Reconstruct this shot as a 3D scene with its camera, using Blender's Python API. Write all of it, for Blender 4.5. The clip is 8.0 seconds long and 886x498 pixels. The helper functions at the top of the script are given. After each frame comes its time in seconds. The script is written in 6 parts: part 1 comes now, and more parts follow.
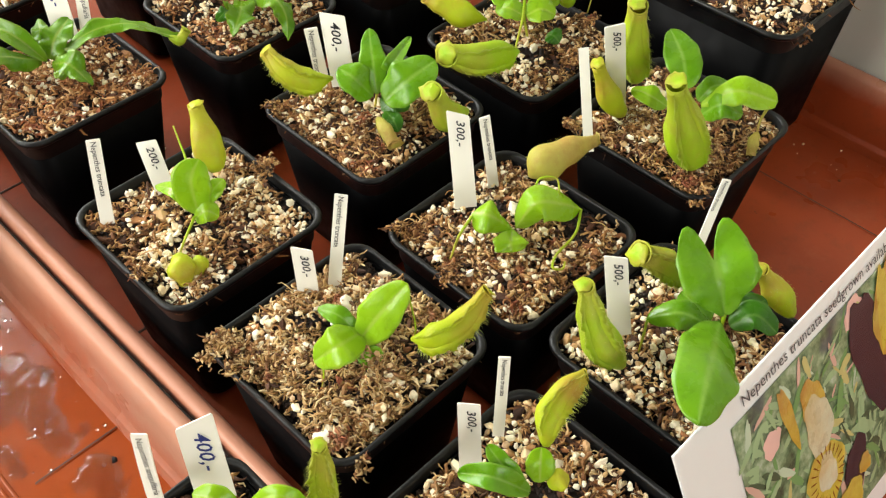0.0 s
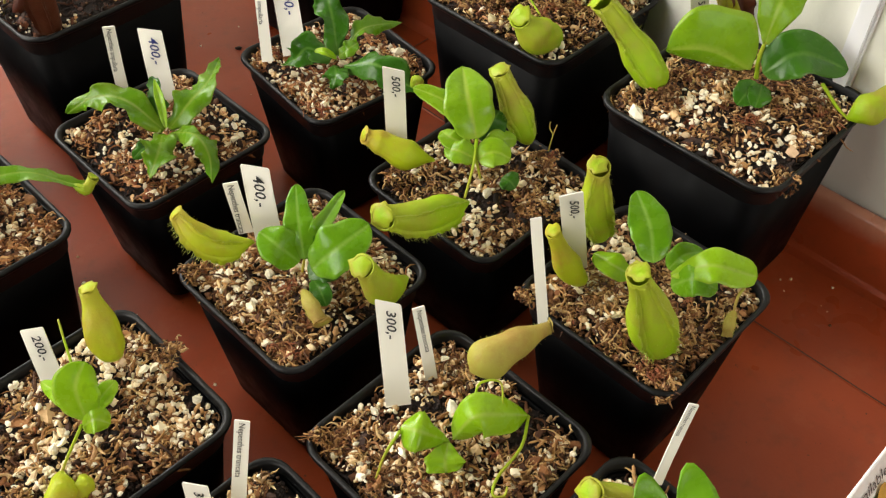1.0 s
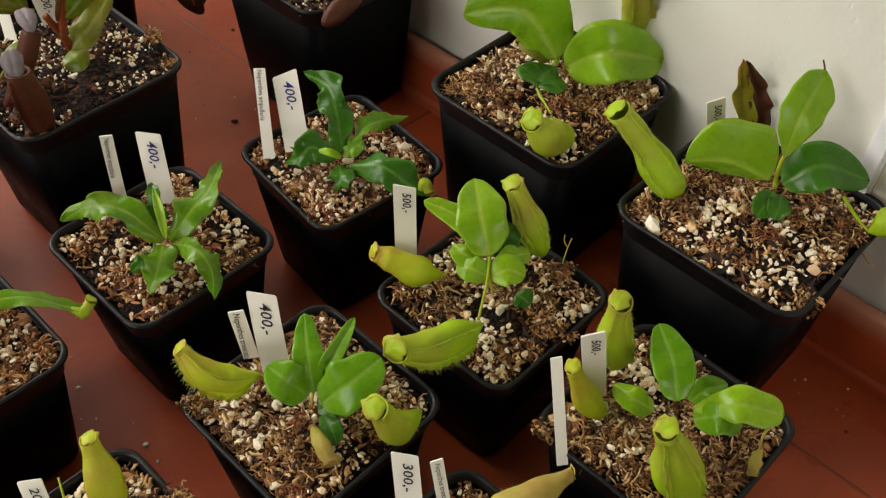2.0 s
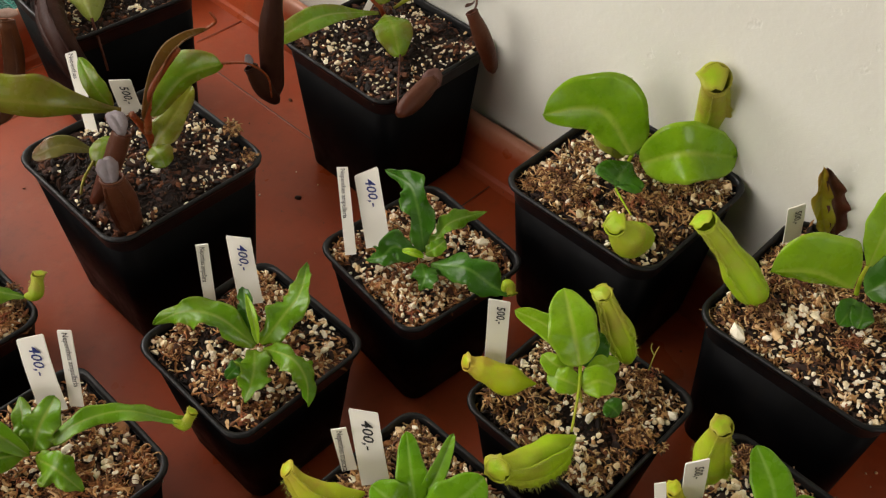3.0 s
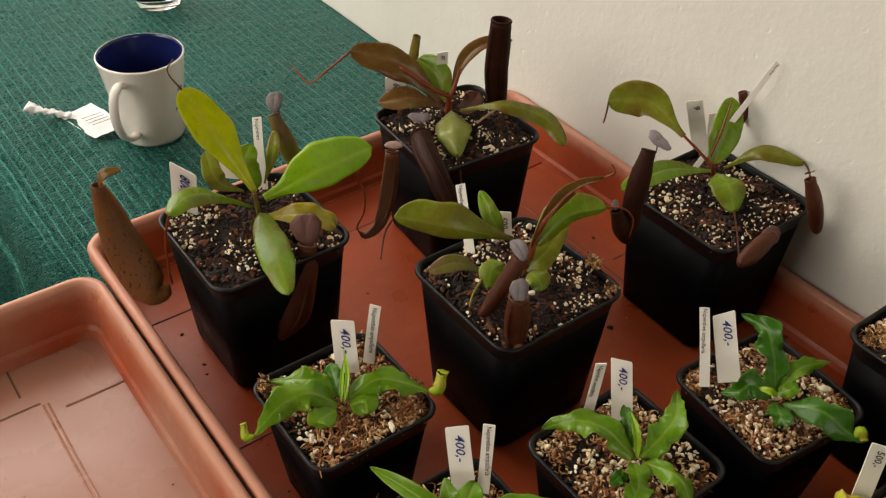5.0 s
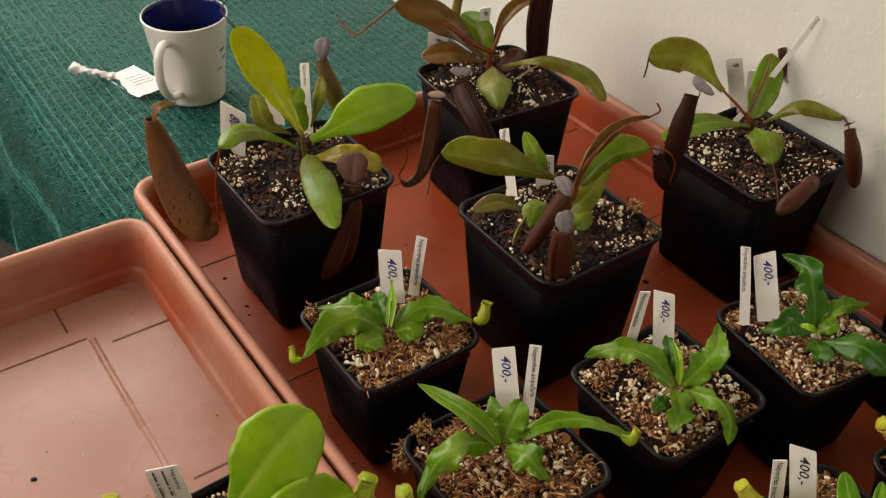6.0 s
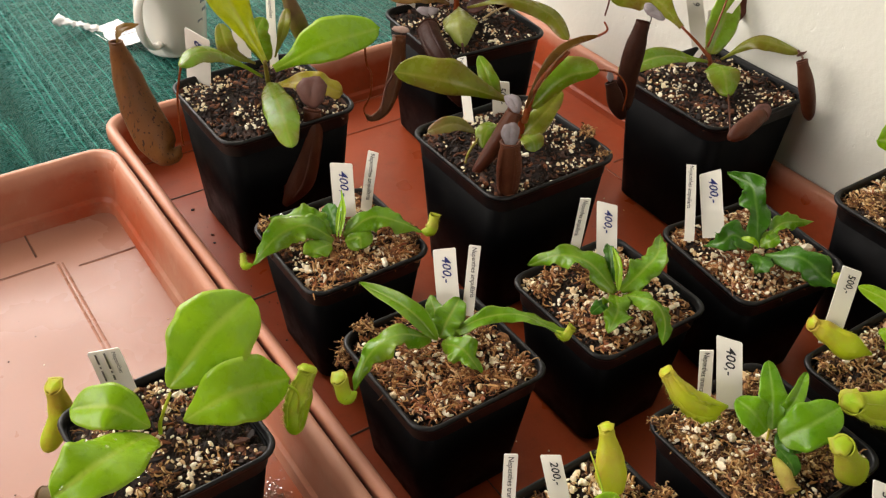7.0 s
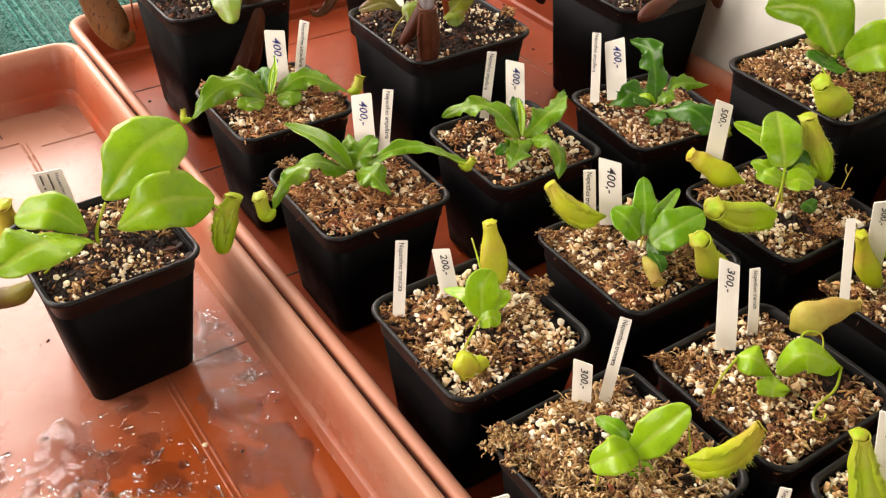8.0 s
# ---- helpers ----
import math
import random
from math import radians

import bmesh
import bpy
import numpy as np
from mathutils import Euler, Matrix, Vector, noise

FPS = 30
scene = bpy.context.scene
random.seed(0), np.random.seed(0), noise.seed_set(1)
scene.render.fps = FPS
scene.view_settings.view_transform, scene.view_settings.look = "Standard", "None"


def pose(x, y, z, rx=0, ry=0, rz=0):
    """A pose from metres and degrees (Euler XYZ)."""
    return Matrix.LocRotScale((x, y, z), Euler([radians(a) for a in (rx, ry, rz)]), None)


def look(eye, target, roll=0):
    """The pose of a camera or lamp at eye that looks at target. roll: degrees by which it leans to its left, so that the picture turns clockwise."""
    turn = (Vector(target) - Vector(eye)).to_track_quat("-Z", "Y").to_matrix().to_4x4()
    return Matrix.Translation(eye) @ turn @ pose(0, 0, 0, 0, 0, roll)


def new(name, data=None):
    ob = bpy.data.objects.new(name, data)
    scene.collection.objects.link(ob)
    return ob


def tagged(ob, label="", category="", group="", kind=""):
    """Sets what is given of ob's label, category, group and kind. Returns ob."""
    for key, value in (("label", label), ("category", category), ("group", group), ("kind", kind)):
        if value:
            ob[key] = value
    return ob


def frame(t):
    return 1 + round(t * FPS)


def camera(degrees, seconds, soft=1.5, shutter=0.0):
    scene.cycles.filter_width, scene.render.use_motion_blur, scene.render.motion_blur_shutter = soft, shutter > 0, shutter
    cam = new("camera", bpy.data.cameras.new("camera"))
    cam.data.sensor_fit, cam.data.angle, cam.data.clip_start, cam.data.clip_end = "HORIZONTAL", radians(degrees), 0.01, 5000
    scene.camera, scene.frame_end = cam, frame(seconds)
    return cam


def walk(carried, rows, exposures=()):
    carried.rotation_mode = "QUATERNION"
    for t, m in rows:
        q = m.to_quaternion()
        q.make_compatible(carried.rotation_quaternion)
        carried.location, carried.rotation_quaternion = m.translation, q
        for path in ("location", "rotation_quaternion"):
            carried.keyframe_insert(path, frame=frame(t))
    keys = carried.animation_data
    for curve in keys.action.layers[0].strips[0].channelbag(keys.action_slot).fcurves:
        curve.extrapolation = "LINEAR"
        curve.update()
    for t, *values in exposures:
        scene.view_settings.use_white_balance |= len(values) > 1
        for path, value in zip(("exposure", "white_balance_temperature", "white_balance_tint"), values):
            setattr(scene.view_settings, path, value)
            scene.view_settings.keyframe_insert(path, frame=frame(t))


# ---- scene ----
cam = camera(50.0, 8.0, 1.25)
PATH = [
    (0, (-0.095, 0.464, 0.4), (0.886, 1.407, -1.065), 1.0),
    (0.5, (-0.046, 0.495, 0.405), (0.938, 1.438, -1.058), 1.2),
    (1, (-0.004, 0.514, 0.415), (0.98, 1.458, -1.047), 1.3),
    (1.2, (0.01, 0.519, 0.42), (0.994, 1.464, -1.042), 1.2),
    (2.3, (0.024, 0.581, 0.456), (1.038, 1.489, -1.01), 2.8),
    (2.5, (0.02, 0.592, 0.466), (1.034, 1.504, -0.997), 2.8),
    (3, (0.014, 0.617, 0.481), (1.032, 1.538, -0.974), 2.8),
    (3.5, (-0.01, 0.641, 0.499), (1.015, 1.568, -0.947), 3.1),
    (4, (-0.044, 0.662, 0.515), (0.954, 1.752, -0.833), 2.1),
    (4.5, (-0.085, 0.675, 0.521), (0.872, 1.847, -0.787), 1.8),
    (4.7, (-0.105, 0.677, 0.527), (0.844, 1.879, -0.76), 1.7),
    (5.8, (-0.165, 0.66, 0.501), (0.764, 1.917, -0.747), 2.1),
    (6, (-0.168, 0.654, 0.493), (0.757, 1.917, -0.753), 2.2),
    (6.5, (-0.165, 0.628, 0.469), (0.751, 1.905, -0.768), 2.1),
    (7, (-0.161, 0.592, 0.456), (0.747, 1.878, -0.778), 2.1),
    (7.5, (-0.157, 0.544, 0.441), (0.748, 1.836, -0.789), 2.2),
    (8, (-0.174, 0.477, 0.416), (0.731, 1.762, -0.82), 1.9),
]
EXPOSURE = [(0.0, 0.90, 6550, 7), (1.0, 0.56, 6750, 10), (2.3, -0.03, 6800, 13), (4.0, -0.03, 6950, 16), (4.7, -0.26, 7100, 16), (6.0, -0.33, 7200, 17), (6.5, 0.02, 7100, 16), (7.0, 0.26, 6900, 15), (8.0, 0.73, 7150, 21)]
walk(cam, [(t, look(eye, target, roll)) for t, eye, target, roll in PATH], EXPOSURE)

# ---- world, window light, exposure ----
world = bpy.data.worlds.new("world")
scene.world = world
world.use_nodes = True
wn = world.node_tree.nodes
sky = wn.new("ShaderNodeTexSky")
sky.sky_type = "NISHITA"
sky.sun_disc = False
sky.sun_elevation = radians(38)
sky.sun_rotation = radians(200)
wn["Background"].inputs["Strength"].default_value = 0.12
world.node_tree.links.new(sky.outputs[0], wn["Background"].inputs["Color"])


def area_lamp(name, m, sx, sy, power, colour):
    d = bpy.data.lights.new(name, "AREA")
    d.shape, d.size, d.size_y, d.energy, d.color = "RECTANGLE", sx, sy, power, colour
    ob = new(name, d)
    ob.matrix_world = m
    return ob


# daylight in the openings of the west and north windows
area_lamp("window_light", look((-1.58, 1.62, 1.10), (0.15, 0.85, 0.0)), 1.55, 1.18, 35, (1.0, 0.965, 0.885))
area_lamp("north_window_light", look((-0.16, 2.66, 1.03), (-0.14, 1.0, 0.1)), 0.98, 1.36, 34, (1.0, 0.985, 0.95))

# fill light added from behind the viewpoint; no source is seen there
area_lamp("south_fill_light", look((-0.55, -1.62, 1.10), (0.05, 0.6, 0.0)), 0.94, 0.96, 9.0, (1.0, 0.965, 0.90))

# ---- materials ----


def material(name, colour, rough=0.5, metal=0.0, spec=0.5):
    m = bpy.data.materials.new(name)
    m.use_nodes = True
    b = m.node_tree.nodes["Principled BSDF"]
    b.inputs["Base Color"].default_value = (*colour, 1)
    b.inputs["Roughness"].default_value = rough
    b.inputs["Metallic"].default_value = metal
    b.inputs["Specular IOR Level"].default_value = spec
    return m


class Nodes:
    """Short hand for a material's node tree."""

    def __init__(self, m):
        self.t = m.node_tree
        self.b = self.t.nodes["Principled BSDF"]
        self.geo = self.t.nodes.new("ShaderNodeTexCoord")

    def link(self, a, b):
        self.t.links.new(a, b)

    def node(self, kind, **values):
        n = self.t.nodes.new(kind)
        for key, value in values.items():
            n.inputs[key].default_value = value
        return n

    def noise(self, scale, detail=4.0, rough=0.55, coord="Object", stretch=None):
        n = self.node("ShaderNodeTexNoise", Scale=scale, Detail=detail, Roughness=rough)
        src = self.geo.outputs[coord]
        if stretch:
            mp = self.t.nodes.new("ShaderNodeMapping")
            mp.inputs["Scale"].default_value = stretch
            self.link(src, mp.inputs["Vector"])
            src = mp.outputs[0]
        self.link(src, n.inputs["Vector"])
        return n.outputs["Fac"]

    def ramp(self, fac, stops):
        r = self.t.nodes.new("ShaderNodeValToRGB")
        e = r.color_ramp.elements
        while len(e) < len(stops):
            e.new(0.5)
        for el, (p, c) in zip(e, stops):
            el.position, el.color = p, (*c, 1) if len(c) == 3 else c
        self.link(fac, r.inputs["Fac"])
        return r.outputs["Color"]

    def mix(self, fac, a, b, blend="MIX"):
        n = self.t.nodes.new("ShaderNodeMix")
        n.data_type, n.blend_type = "RGBA", blend
        for sock, v in ((n.inputs["Factor"], fac), (n.inputs["A"], a), (n.inputs["B"], b)):
            if isinstance(v, bpy.types.NodeSocket):
                self.link(v, sock)
            elif isinstance(v, tuple):
                sock.default_value = (*v, 1)
            else:
                sock.default_value = v
        return n.outputs["Result"]

    def math(self, op, a, b=0.0, c=0.0):
        n = self.t.nodes.new("ShaderNodeMath")
        n.operation = op
        for sock, v in zip(n.inputs, (a, b, c)):
            if isinstance(v, bpy.types.NodeSocket):
                self.link(v, sock)
            else:
                sock.default_value = v
        return n.outputs[0]

    def range(self, v, a, b, c, d):
        n = self.t.nodes.new("ShaderNodeMapRange")
        for sock, x in zip(n.inputs, (v, a, b, c, d)):
            if isinstance(x, bpy.types.NodeSocket):
                self.link(x, sock)
            else:
                sock.default_value = x
        return n.outputs[0]

    def island(self):
        return self.t.nodes.new("ShaderNodeNewGeometry").outputs["Random Per Island"]

    def object_random(self):
        return self.t.nodes.new("ShaderNodeObjectInfo").outputs["Random"]

    def uv(self):
        s = self.t.nodes.new("ShaderNodeSeparateXYZ")
        self.link(self.geo.outputs["UV"], s.inputs[0])
        return s.outputs[0], s.outputs[1]

    def bump(self, height, strength, distance=0.001):
        n = self.node("ShaderNodeBump", Strength=strength, Distance=distance)
        self.link(height, n.inputs["Height"])
        self.link(n.outputs[0], self.b.inputs["Normal"])

    def colour(self, c):
        self.link(c, self.b.inputs["Base Color"])

    def rough(self, r):
        self.link(r, self.b.inputs["Roughness"])


def make_pot_plastic(name, gloss):
    m = material(name, (0.006, 0.006, 0.007), 0.42, spec=gloss)
    n = Nodes(m)
    dust = n.noise(60, 5, 0.65)
    streak = n.noise(30, 3, 0.6, stretch=(1, 1, 0.12))
    f = n.math("MULTIPLY", n.range(dust, 0.5, 0.75, 0, 1), n.range(streak, 0.42, 0.7, 0, 0.6))
    n.colour(n.mix(f, (0.0018, 0.0018, 0.0021), (0.012, 0.009, 0.007)))
    n.rough(n.range(dust, 0.3, 0.7, 0.34, 0.58))
    n.bump(n.noise(420, 2), 0.10, 0.0004)
    return m


def make_terracotta(name, wet, faded=0.0, dust=0.0):
    m = material(name, (0.36, 0.10, 0.04), 0.4, spec=0.32 if wet else 0.28)
    n = Nodes(m)
    big = n.noise(5, 4, 0.6)
    fine = n.noise(90, 4, 0.65)
    spots = n.noise(230, 3, 0.7)
    c = n.mix(n.range(big, 0.35, 0.7, 0, 1), (0.30, 0.047, 0.013), (0.39, 0.070, 0.021))
    c = n.mix(n.range(fine, 0.52, 0.72, 0, 0.55), c, (0.23, 0.050, 0.018))
    c = n.mix(n.range(spots, 0.68, 0.74, 0, 0.8), c, (0.07, 0.035, 0.02))
    c = n.mix(n.range(n.noise(24, 5, 0.7), 0.55, 0.78, 0, 0.35), c, (0.45, 0.145, 0.072))
    rough = n.range(n.noise(11, 4, 0.6), 0.35, 0.65, *((0.12, 0.28) if wet else (0.26, 0.50)))
    at = n.t.nodes.new("ShaderNodeSeparateXYZ")
    n.link(n.node("ShaderNodeNewGeometry").outputs["Position"], at.inputs[0])
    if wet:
        # chalky dried film, paled further with sky glare painted in towards the far end
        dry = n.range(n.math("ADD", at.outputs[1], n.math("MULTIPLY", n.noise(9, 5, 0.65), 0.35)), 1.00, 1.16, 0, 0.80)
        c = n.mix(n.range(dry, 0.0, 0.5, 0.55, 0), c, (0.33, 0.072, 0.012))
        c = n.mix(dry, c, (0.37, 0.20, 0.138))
        rough = n.math("ADD", rough, n.math("MULTIPLY", dry, 0.10))
    if dust:
        film = n.math("ADD", n.range(n.noise(7, 4, 0.6), 0.30, 0.65, 0, dust), n.range(n.noise(55, 4, 0.7), 0.50, 0.72, 0, 0.25))
        c = n.mix(film, c, (0.40, 0.215, 0.140))
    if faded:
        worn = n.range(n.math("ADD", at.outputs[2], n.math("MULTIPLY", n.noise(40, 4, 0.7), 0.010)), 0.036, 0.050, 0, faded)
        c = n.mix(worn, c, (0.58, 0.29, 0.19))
    n.colour(c)
    n.rough(rough)
    n.bump(n.noise(500, 2), 0.12, 0.0004)
    return m


def make_plaster():
    m = material("white_plaster", (0.8, 0.79, 0.75), 0.85)
    n = Nodes(m)
    c = n.mix(n.range(n.noise(4, 4), 0.35, 0.7, 0, 1), (0.705, 0.695, 0.61), (0.775, 0.768, 0.685))
    n.colour(c)
    h = n.math("ADD", n.math("MULTIPLY", n.noise(45, 5, 0.6), 1.0), n.math("MULTIPLY", n.noise(170, 3), 0.35))
    h = n.math("SUBTRACT", h, n.math("MULTIPLY", n.range(n.noise(75, 3, 0.6), 0.66, 0.74, 0, 1), 0.5))
    n.bump(h, 0.22, 0.004)
    return m


def make_cloth():
    """Knitted green shade net: pale warp threads in rows over flat, shiny green tapes."""
    m = material("green_shade_cloth", (0.002, 0.075, 0.05), 0.42, spec=0.9)
    n = Nodes(m)
    s = n.t.nodes.new("ShaderNodeSeparateXYZ")
    n.link(n.geo.outputs["UV"], s.inputs[0])
    u = n.math("ADD", s.outputs[0], n.math("MULTIPLY", n.noise(9, 3, coord="UV"), 0.006))
    v = n.math("ADD", s.outputs[1], n.math("MULTIPLY", n.noise(60, 2, coord="UV"), 0.004))
    row = n.math("MULTIPLY", u, 2 * math.pi / 0.0098)
    rib = n.math("SINE", row)
    slanted = n.math("SINE", n.math("ADD", n.math("MULTIPLY", v, 2 * math.pi / 0.0042), n.math("MULTIPLY", rib, 1.6)))
    speck = n.noise(300, 4, 0.75, coord="UV", stretch=(1, 0.55, 1))
    worn = n.noise(7, 4, 0.6, coord="UV")
    c = n.mix(n.range(speck, 0.40, 0.62, 0, 1), (0.0001, 0.003, 0.002), (0.0004, 0.046, 0.033))
    c = n.mix(n.range(slanted, 0.1, 1.0, 0, 0.55), c, (0.0014, 0.075, 0.053))
    c = n.mix(n.range(worn, 0.45, 0.72, 0, 0.30), c, (0.004, 0.12, 0.09))
    c = n.mix(n.range(rib, 0.50, 0.88, 0, 0.6), c, (0.0008, 0.025, 0.018))
    c = n.mix(n.math("MULTIPLY", n.range(rib, 0.86, 0.98, 0, 0.85), n.range(speck, 0.42, 0.60, 0.05, 1)), c, (0.11, 0.50, 0.40))
    n.colour(c)
    n.b.inputs["Specular Tint"].default_value = (0.06, 0.95, 0.78, 1)
    n.rough(n.range(speck, 0.35, 0.65, 0.44, 0.15))
    h = n.math("ADD", n.math("MULTIPLY", rib, 0.45), n.math("ADD", n.math("MULTIPLY", slanted, 0.30), n.math("ADD", n.math("MULTIPLY", speck, 3.2), n.math("MULTIPLY", n.noise(55, 3, 0.6, coord="UV"), 9.0))))
    n.bump(h, 1.0, 0.0017)
    return m


POT = make_pot_plastic("black_pot_plastic", 0.05)
POTRIM = make_pot_plastic("black_pot_rim", 0.32)
CLAY = make_terracotta("terracotta_plastic", False)
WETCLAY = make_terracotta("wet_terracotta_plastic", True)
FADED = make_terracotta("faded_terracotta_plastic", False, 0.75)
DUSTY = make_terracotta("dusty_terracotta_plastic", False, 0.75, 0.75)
# dirt along the floor ribs together with their painted shadow side
GRIME_SHADE = material("grime_and_rib_shade", (0.075, 0.028, 0.014), 0.7)
PLASTER = make_plaster()
CLOTH = make_cloth()
BOARD = material("grey_floor_board", (0.25, 0.2, 0.16), 0.6)
# for unseen room surfaces, near-black so that little light bounces back
DIM = material("unseen_dark_surface", (0.055, 0.045, 0.038), 0.7)

# ---- mesh helpers ----


def mesh_object(name, verts, faces, mat, uvs=None, smooth=True):
    me = bpy.data.meshes.new(name)
    me.from_pydata([tuple(v) for v in verts], [], [tuple(f) for f in faces])
    if uvs is not None:
        layer = me.uv_layers.new(name="UVMap")
        idx = np.zeros(len(me.loops), dtype=np.int32)
        me.loops.foreach_get("vertex_index", idx)
        layer.data.foreach_set("uv", np.asarray(uvs, dtype=np.float32)[idx].ravel())
    me.materials.append(mat)
    if smooth:
        me.polygons.foreach_set("use_smooth", np.ones(len(me.polygons), dtype=bool))
    me.update()
    return new(name, me)


def as_part(ob, parent, label="", kind=""):
    ob.parent = parent
    return tagged(ob, label, kind=kind)


def box(name, lo, hi, mat, bevel=0.0):
    bm = bmesh.new()
    bmesh.ops.create_cube(bm, size=1)
    for v in bm.verts:
        v.co = Vector([lo[i] + (v.co[i] + 0.5) * (hi[i] - lo[i]) for i in range(3)])
    if bevel:
        bmesh.ops.bevel(bm, geom=bm.edges[:], offset=bevel, segments=2, affect="EDGES")
    me = bpy.data.meshes.new(name)
    bm.to_mesh(me)
    bm.free()
    me.materials.append(mat)
    return new(name, me)


def rounded_loop(hx, hy, r, z, seg=5):
    pts = []
    for cx, cy, a0 in ((hx - r, hy - r, 0), (-hx + r, hy - r, 90), (-hx + r, -hy + r, 180), (hx - r, -hy + r, 270)):
        for i in range(seg + 1):
            a = radians(a0 + 90 * i / seg)
            pts.append((cx + r * math.cos(a), cy + r * math.sin(a), z))
    return pts


def skin(loops, cap_start=False, cap_end=False, closed=True):
    """Verts and faces of a surface through loops of equal length."""
    n = len(loops[0])
    verts = [p for loop in loops for p in loop]
    faces = []
    for k in range(len(loops) - 1):
        for i in range(n if closed else n - 1):
            j = (i + 1) % n
            faces.append((k * n + i, k * n + j, (k + 1) * n + j, (k + 1) * n + i))
    if cap_start:
        faces.append(tuple(range(n - 1, -1, -1)))
    if cap_end:
        faces.append(tuple(range((len(loops) - 1) * n, len(loops) * n)))
    return verts, faces


# ---- the room ----
WALL_X = 0.441
TABLE_Z = -0.006
WET_DROP = 0.005


def structure(ob, label, category):
    return tagged(ob, label, category, kind="structure")


structure(box("wall_east", (WALL_X, -1.6, -0.76), (WALL_X + 0.15, 2.65, 1.85), PLASTER), "white rough-plastered wall behind the trays", "wall")
structure(box("ceiling", (-1.75, -1.75, 1.85), (WALL_X + 0.15, 2.80, 1.95), DIM), "unseen dark ceiling", "ceiling")
structure(box("floor", (-1.75, -1.75, -0.86), (WALL_X + 0.15, 2.80, -0.76), DIM), "unseen dark floor", "floor")


def window_wall(name, place, opening, spans, mat):
    """A wall with one window opening; place maps along-wall, depth and height to the room."""
    (a0, z0), (a1, z1) = opening
    s0, s1 = spans
    vs, fs = [], []
    for lo, hi in (((s0, -0.76), (a0, 1.85)), ((a1, -0.76), (s1, 1.85)), ((a0, -0.76), (a1, z0)), ((a0, z1), (a1, 1.85))):
        k = len(vs)
        for d in (0.0, 0.15):
            vs += [place(lo[0], d, lo[1]), place(hi[0], d, lo[1]), place(hi[0], d, hi[1]), place(lo[0], d, hi[1])]
        fs += [(k, k + 3, k + 2, k + 1), (k + 4, k + 5, k + 6, k + 7)]
        fs += [(k + i, k + (i + 1) % 4, k + 4 + (i + 1) % 4, k + 4 + i) for i in range(4)]
    return mesh_object(name, vs, fs, mat, smooth=False)


structure(window_wall("wall_west", lambda a, d, z: (-1.75 + d, a, z), ((0.80, 0.45), (2.45, 1.72)), (-1.75, 2.65), DIM), "unseen dark side wall with a broad window opening", "wall")
# the south opening and its white wall are added to give fill light
structure(window_wall("wall_south", lambda a, d, z: (a, -1.75 + d, z), ((-1.05, 0.60), (-0.05, 1.60)), (-1.75, WALL_X + 0.15), PLASTER), "unseen white end wall with a window opening", "wall")
structure(window_wall("wall_north", lambda a, d, z: (a, 2.65 + d, z), ((-0.68, 0.30), (0.36, 1.76)), (-1.75, WALL_X + 0.15), PLASTER), "unseen white end wall with a window opening", "wall")

# ---- table, cloth and trays ----


def rounded_tray(name, x0, x1, y0, y1, rim, mat, drop):
    """Open drip tray with a rounded rim and a floor."""
    cx, cy, hx, hy = (x0 + x1) / 2, (y0 + y1) / 2, (x1 - x0) / 2, (y1 - y0) / 2
    spec = [(-0.016, 0.000, 0.016), (-0.010, 0.000, 0.016), (-0.0015, rim - 0.012, 0.022), (0.000, rim - 0.010, 0.022), (0.000, rim - 0.003, 0.022),
            (-0.0012, rim - 0.0008, 0.021), (-0.0035, rim, 0.020), (-0.0065, rim - 0.0008, 0.017), (-0.0085, rim - 0.004, 0.016),
            (-0.0125, 0.0135, 0.014), (-0.0128, 0.0125, 0.014), (-0.0150, 0.0112, 0.013), (-0.0156, 0.0102, 0.013),
            (-0.0162, 0.0050, 0.012), (-0.0172, 0.0036, 0.012), (-0.0195, 0.003, 0.010)]
    loops = []
    for d, z, r in spec:
        loops.append([(x + cx, y + cy, zz + TABLE_Z + 0.001 - (drop if zz < 0.01 else 0)) for x, y, zz in rounded_loop(hx + d, hy + d, r, z, 6)])
    v, f = skin(loops, cap_start=True)
    return mesh_object(name, v, f, mat), loops[-1]


RIBS = {}


def floor_rib(parent, mat, a, b, shift=(0, 0, 0), dark_side=True):
    """A low rounded rib moulded on a tray floor from a to b, one side coloured dark for dirt and shade."""
    d = Vector((b[0] - a[0], b[1] - a[1], 0))
    key = (round(d.length, 4), mat.name, dark_side)
    if key not in RIBS:
        prof = ((-0.0016, -0.0002), (-0.0010, -0.0002), (-0.0008, 0.0004), (-0.0003, 0.0006), (0.0003, 0.0006), (0.0008, 0.0004), (0.0010, -0.0002))
        h = d.length / 2
        loops = [[(x * k, y, z if k == 1 else -0.0002) for x, z in prof] for y, k in ((-h - 0.0008, 0.5), (-h, 1), (h, 1), (h + 0.0008, 0.5))]
        v, f = skin(loops, closed=False)
        o = mesh_object("floor_rib", v, f, mat)
        o.data.materials.append(GRIME_SHADE)
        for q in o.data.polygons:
            if dark_side and max(o.data.vertices[k].co.x for k in q.vertices) < 0.0005:
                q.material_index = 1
        RIBS[key] = o.data
    else:
        o = new("floor_rib", RIBS[key])
    o.matrix_world = Matrix.Translation(((a[0] + b[0]) / 2 + shift[0], (a[1] + b[1]) / 2 + shift[1], shift[2])) @ Matrix.Rotation(math.atan2(d.y, d.x) - math.pi / 2, 4, "Z")
    return as_part(o, parent)


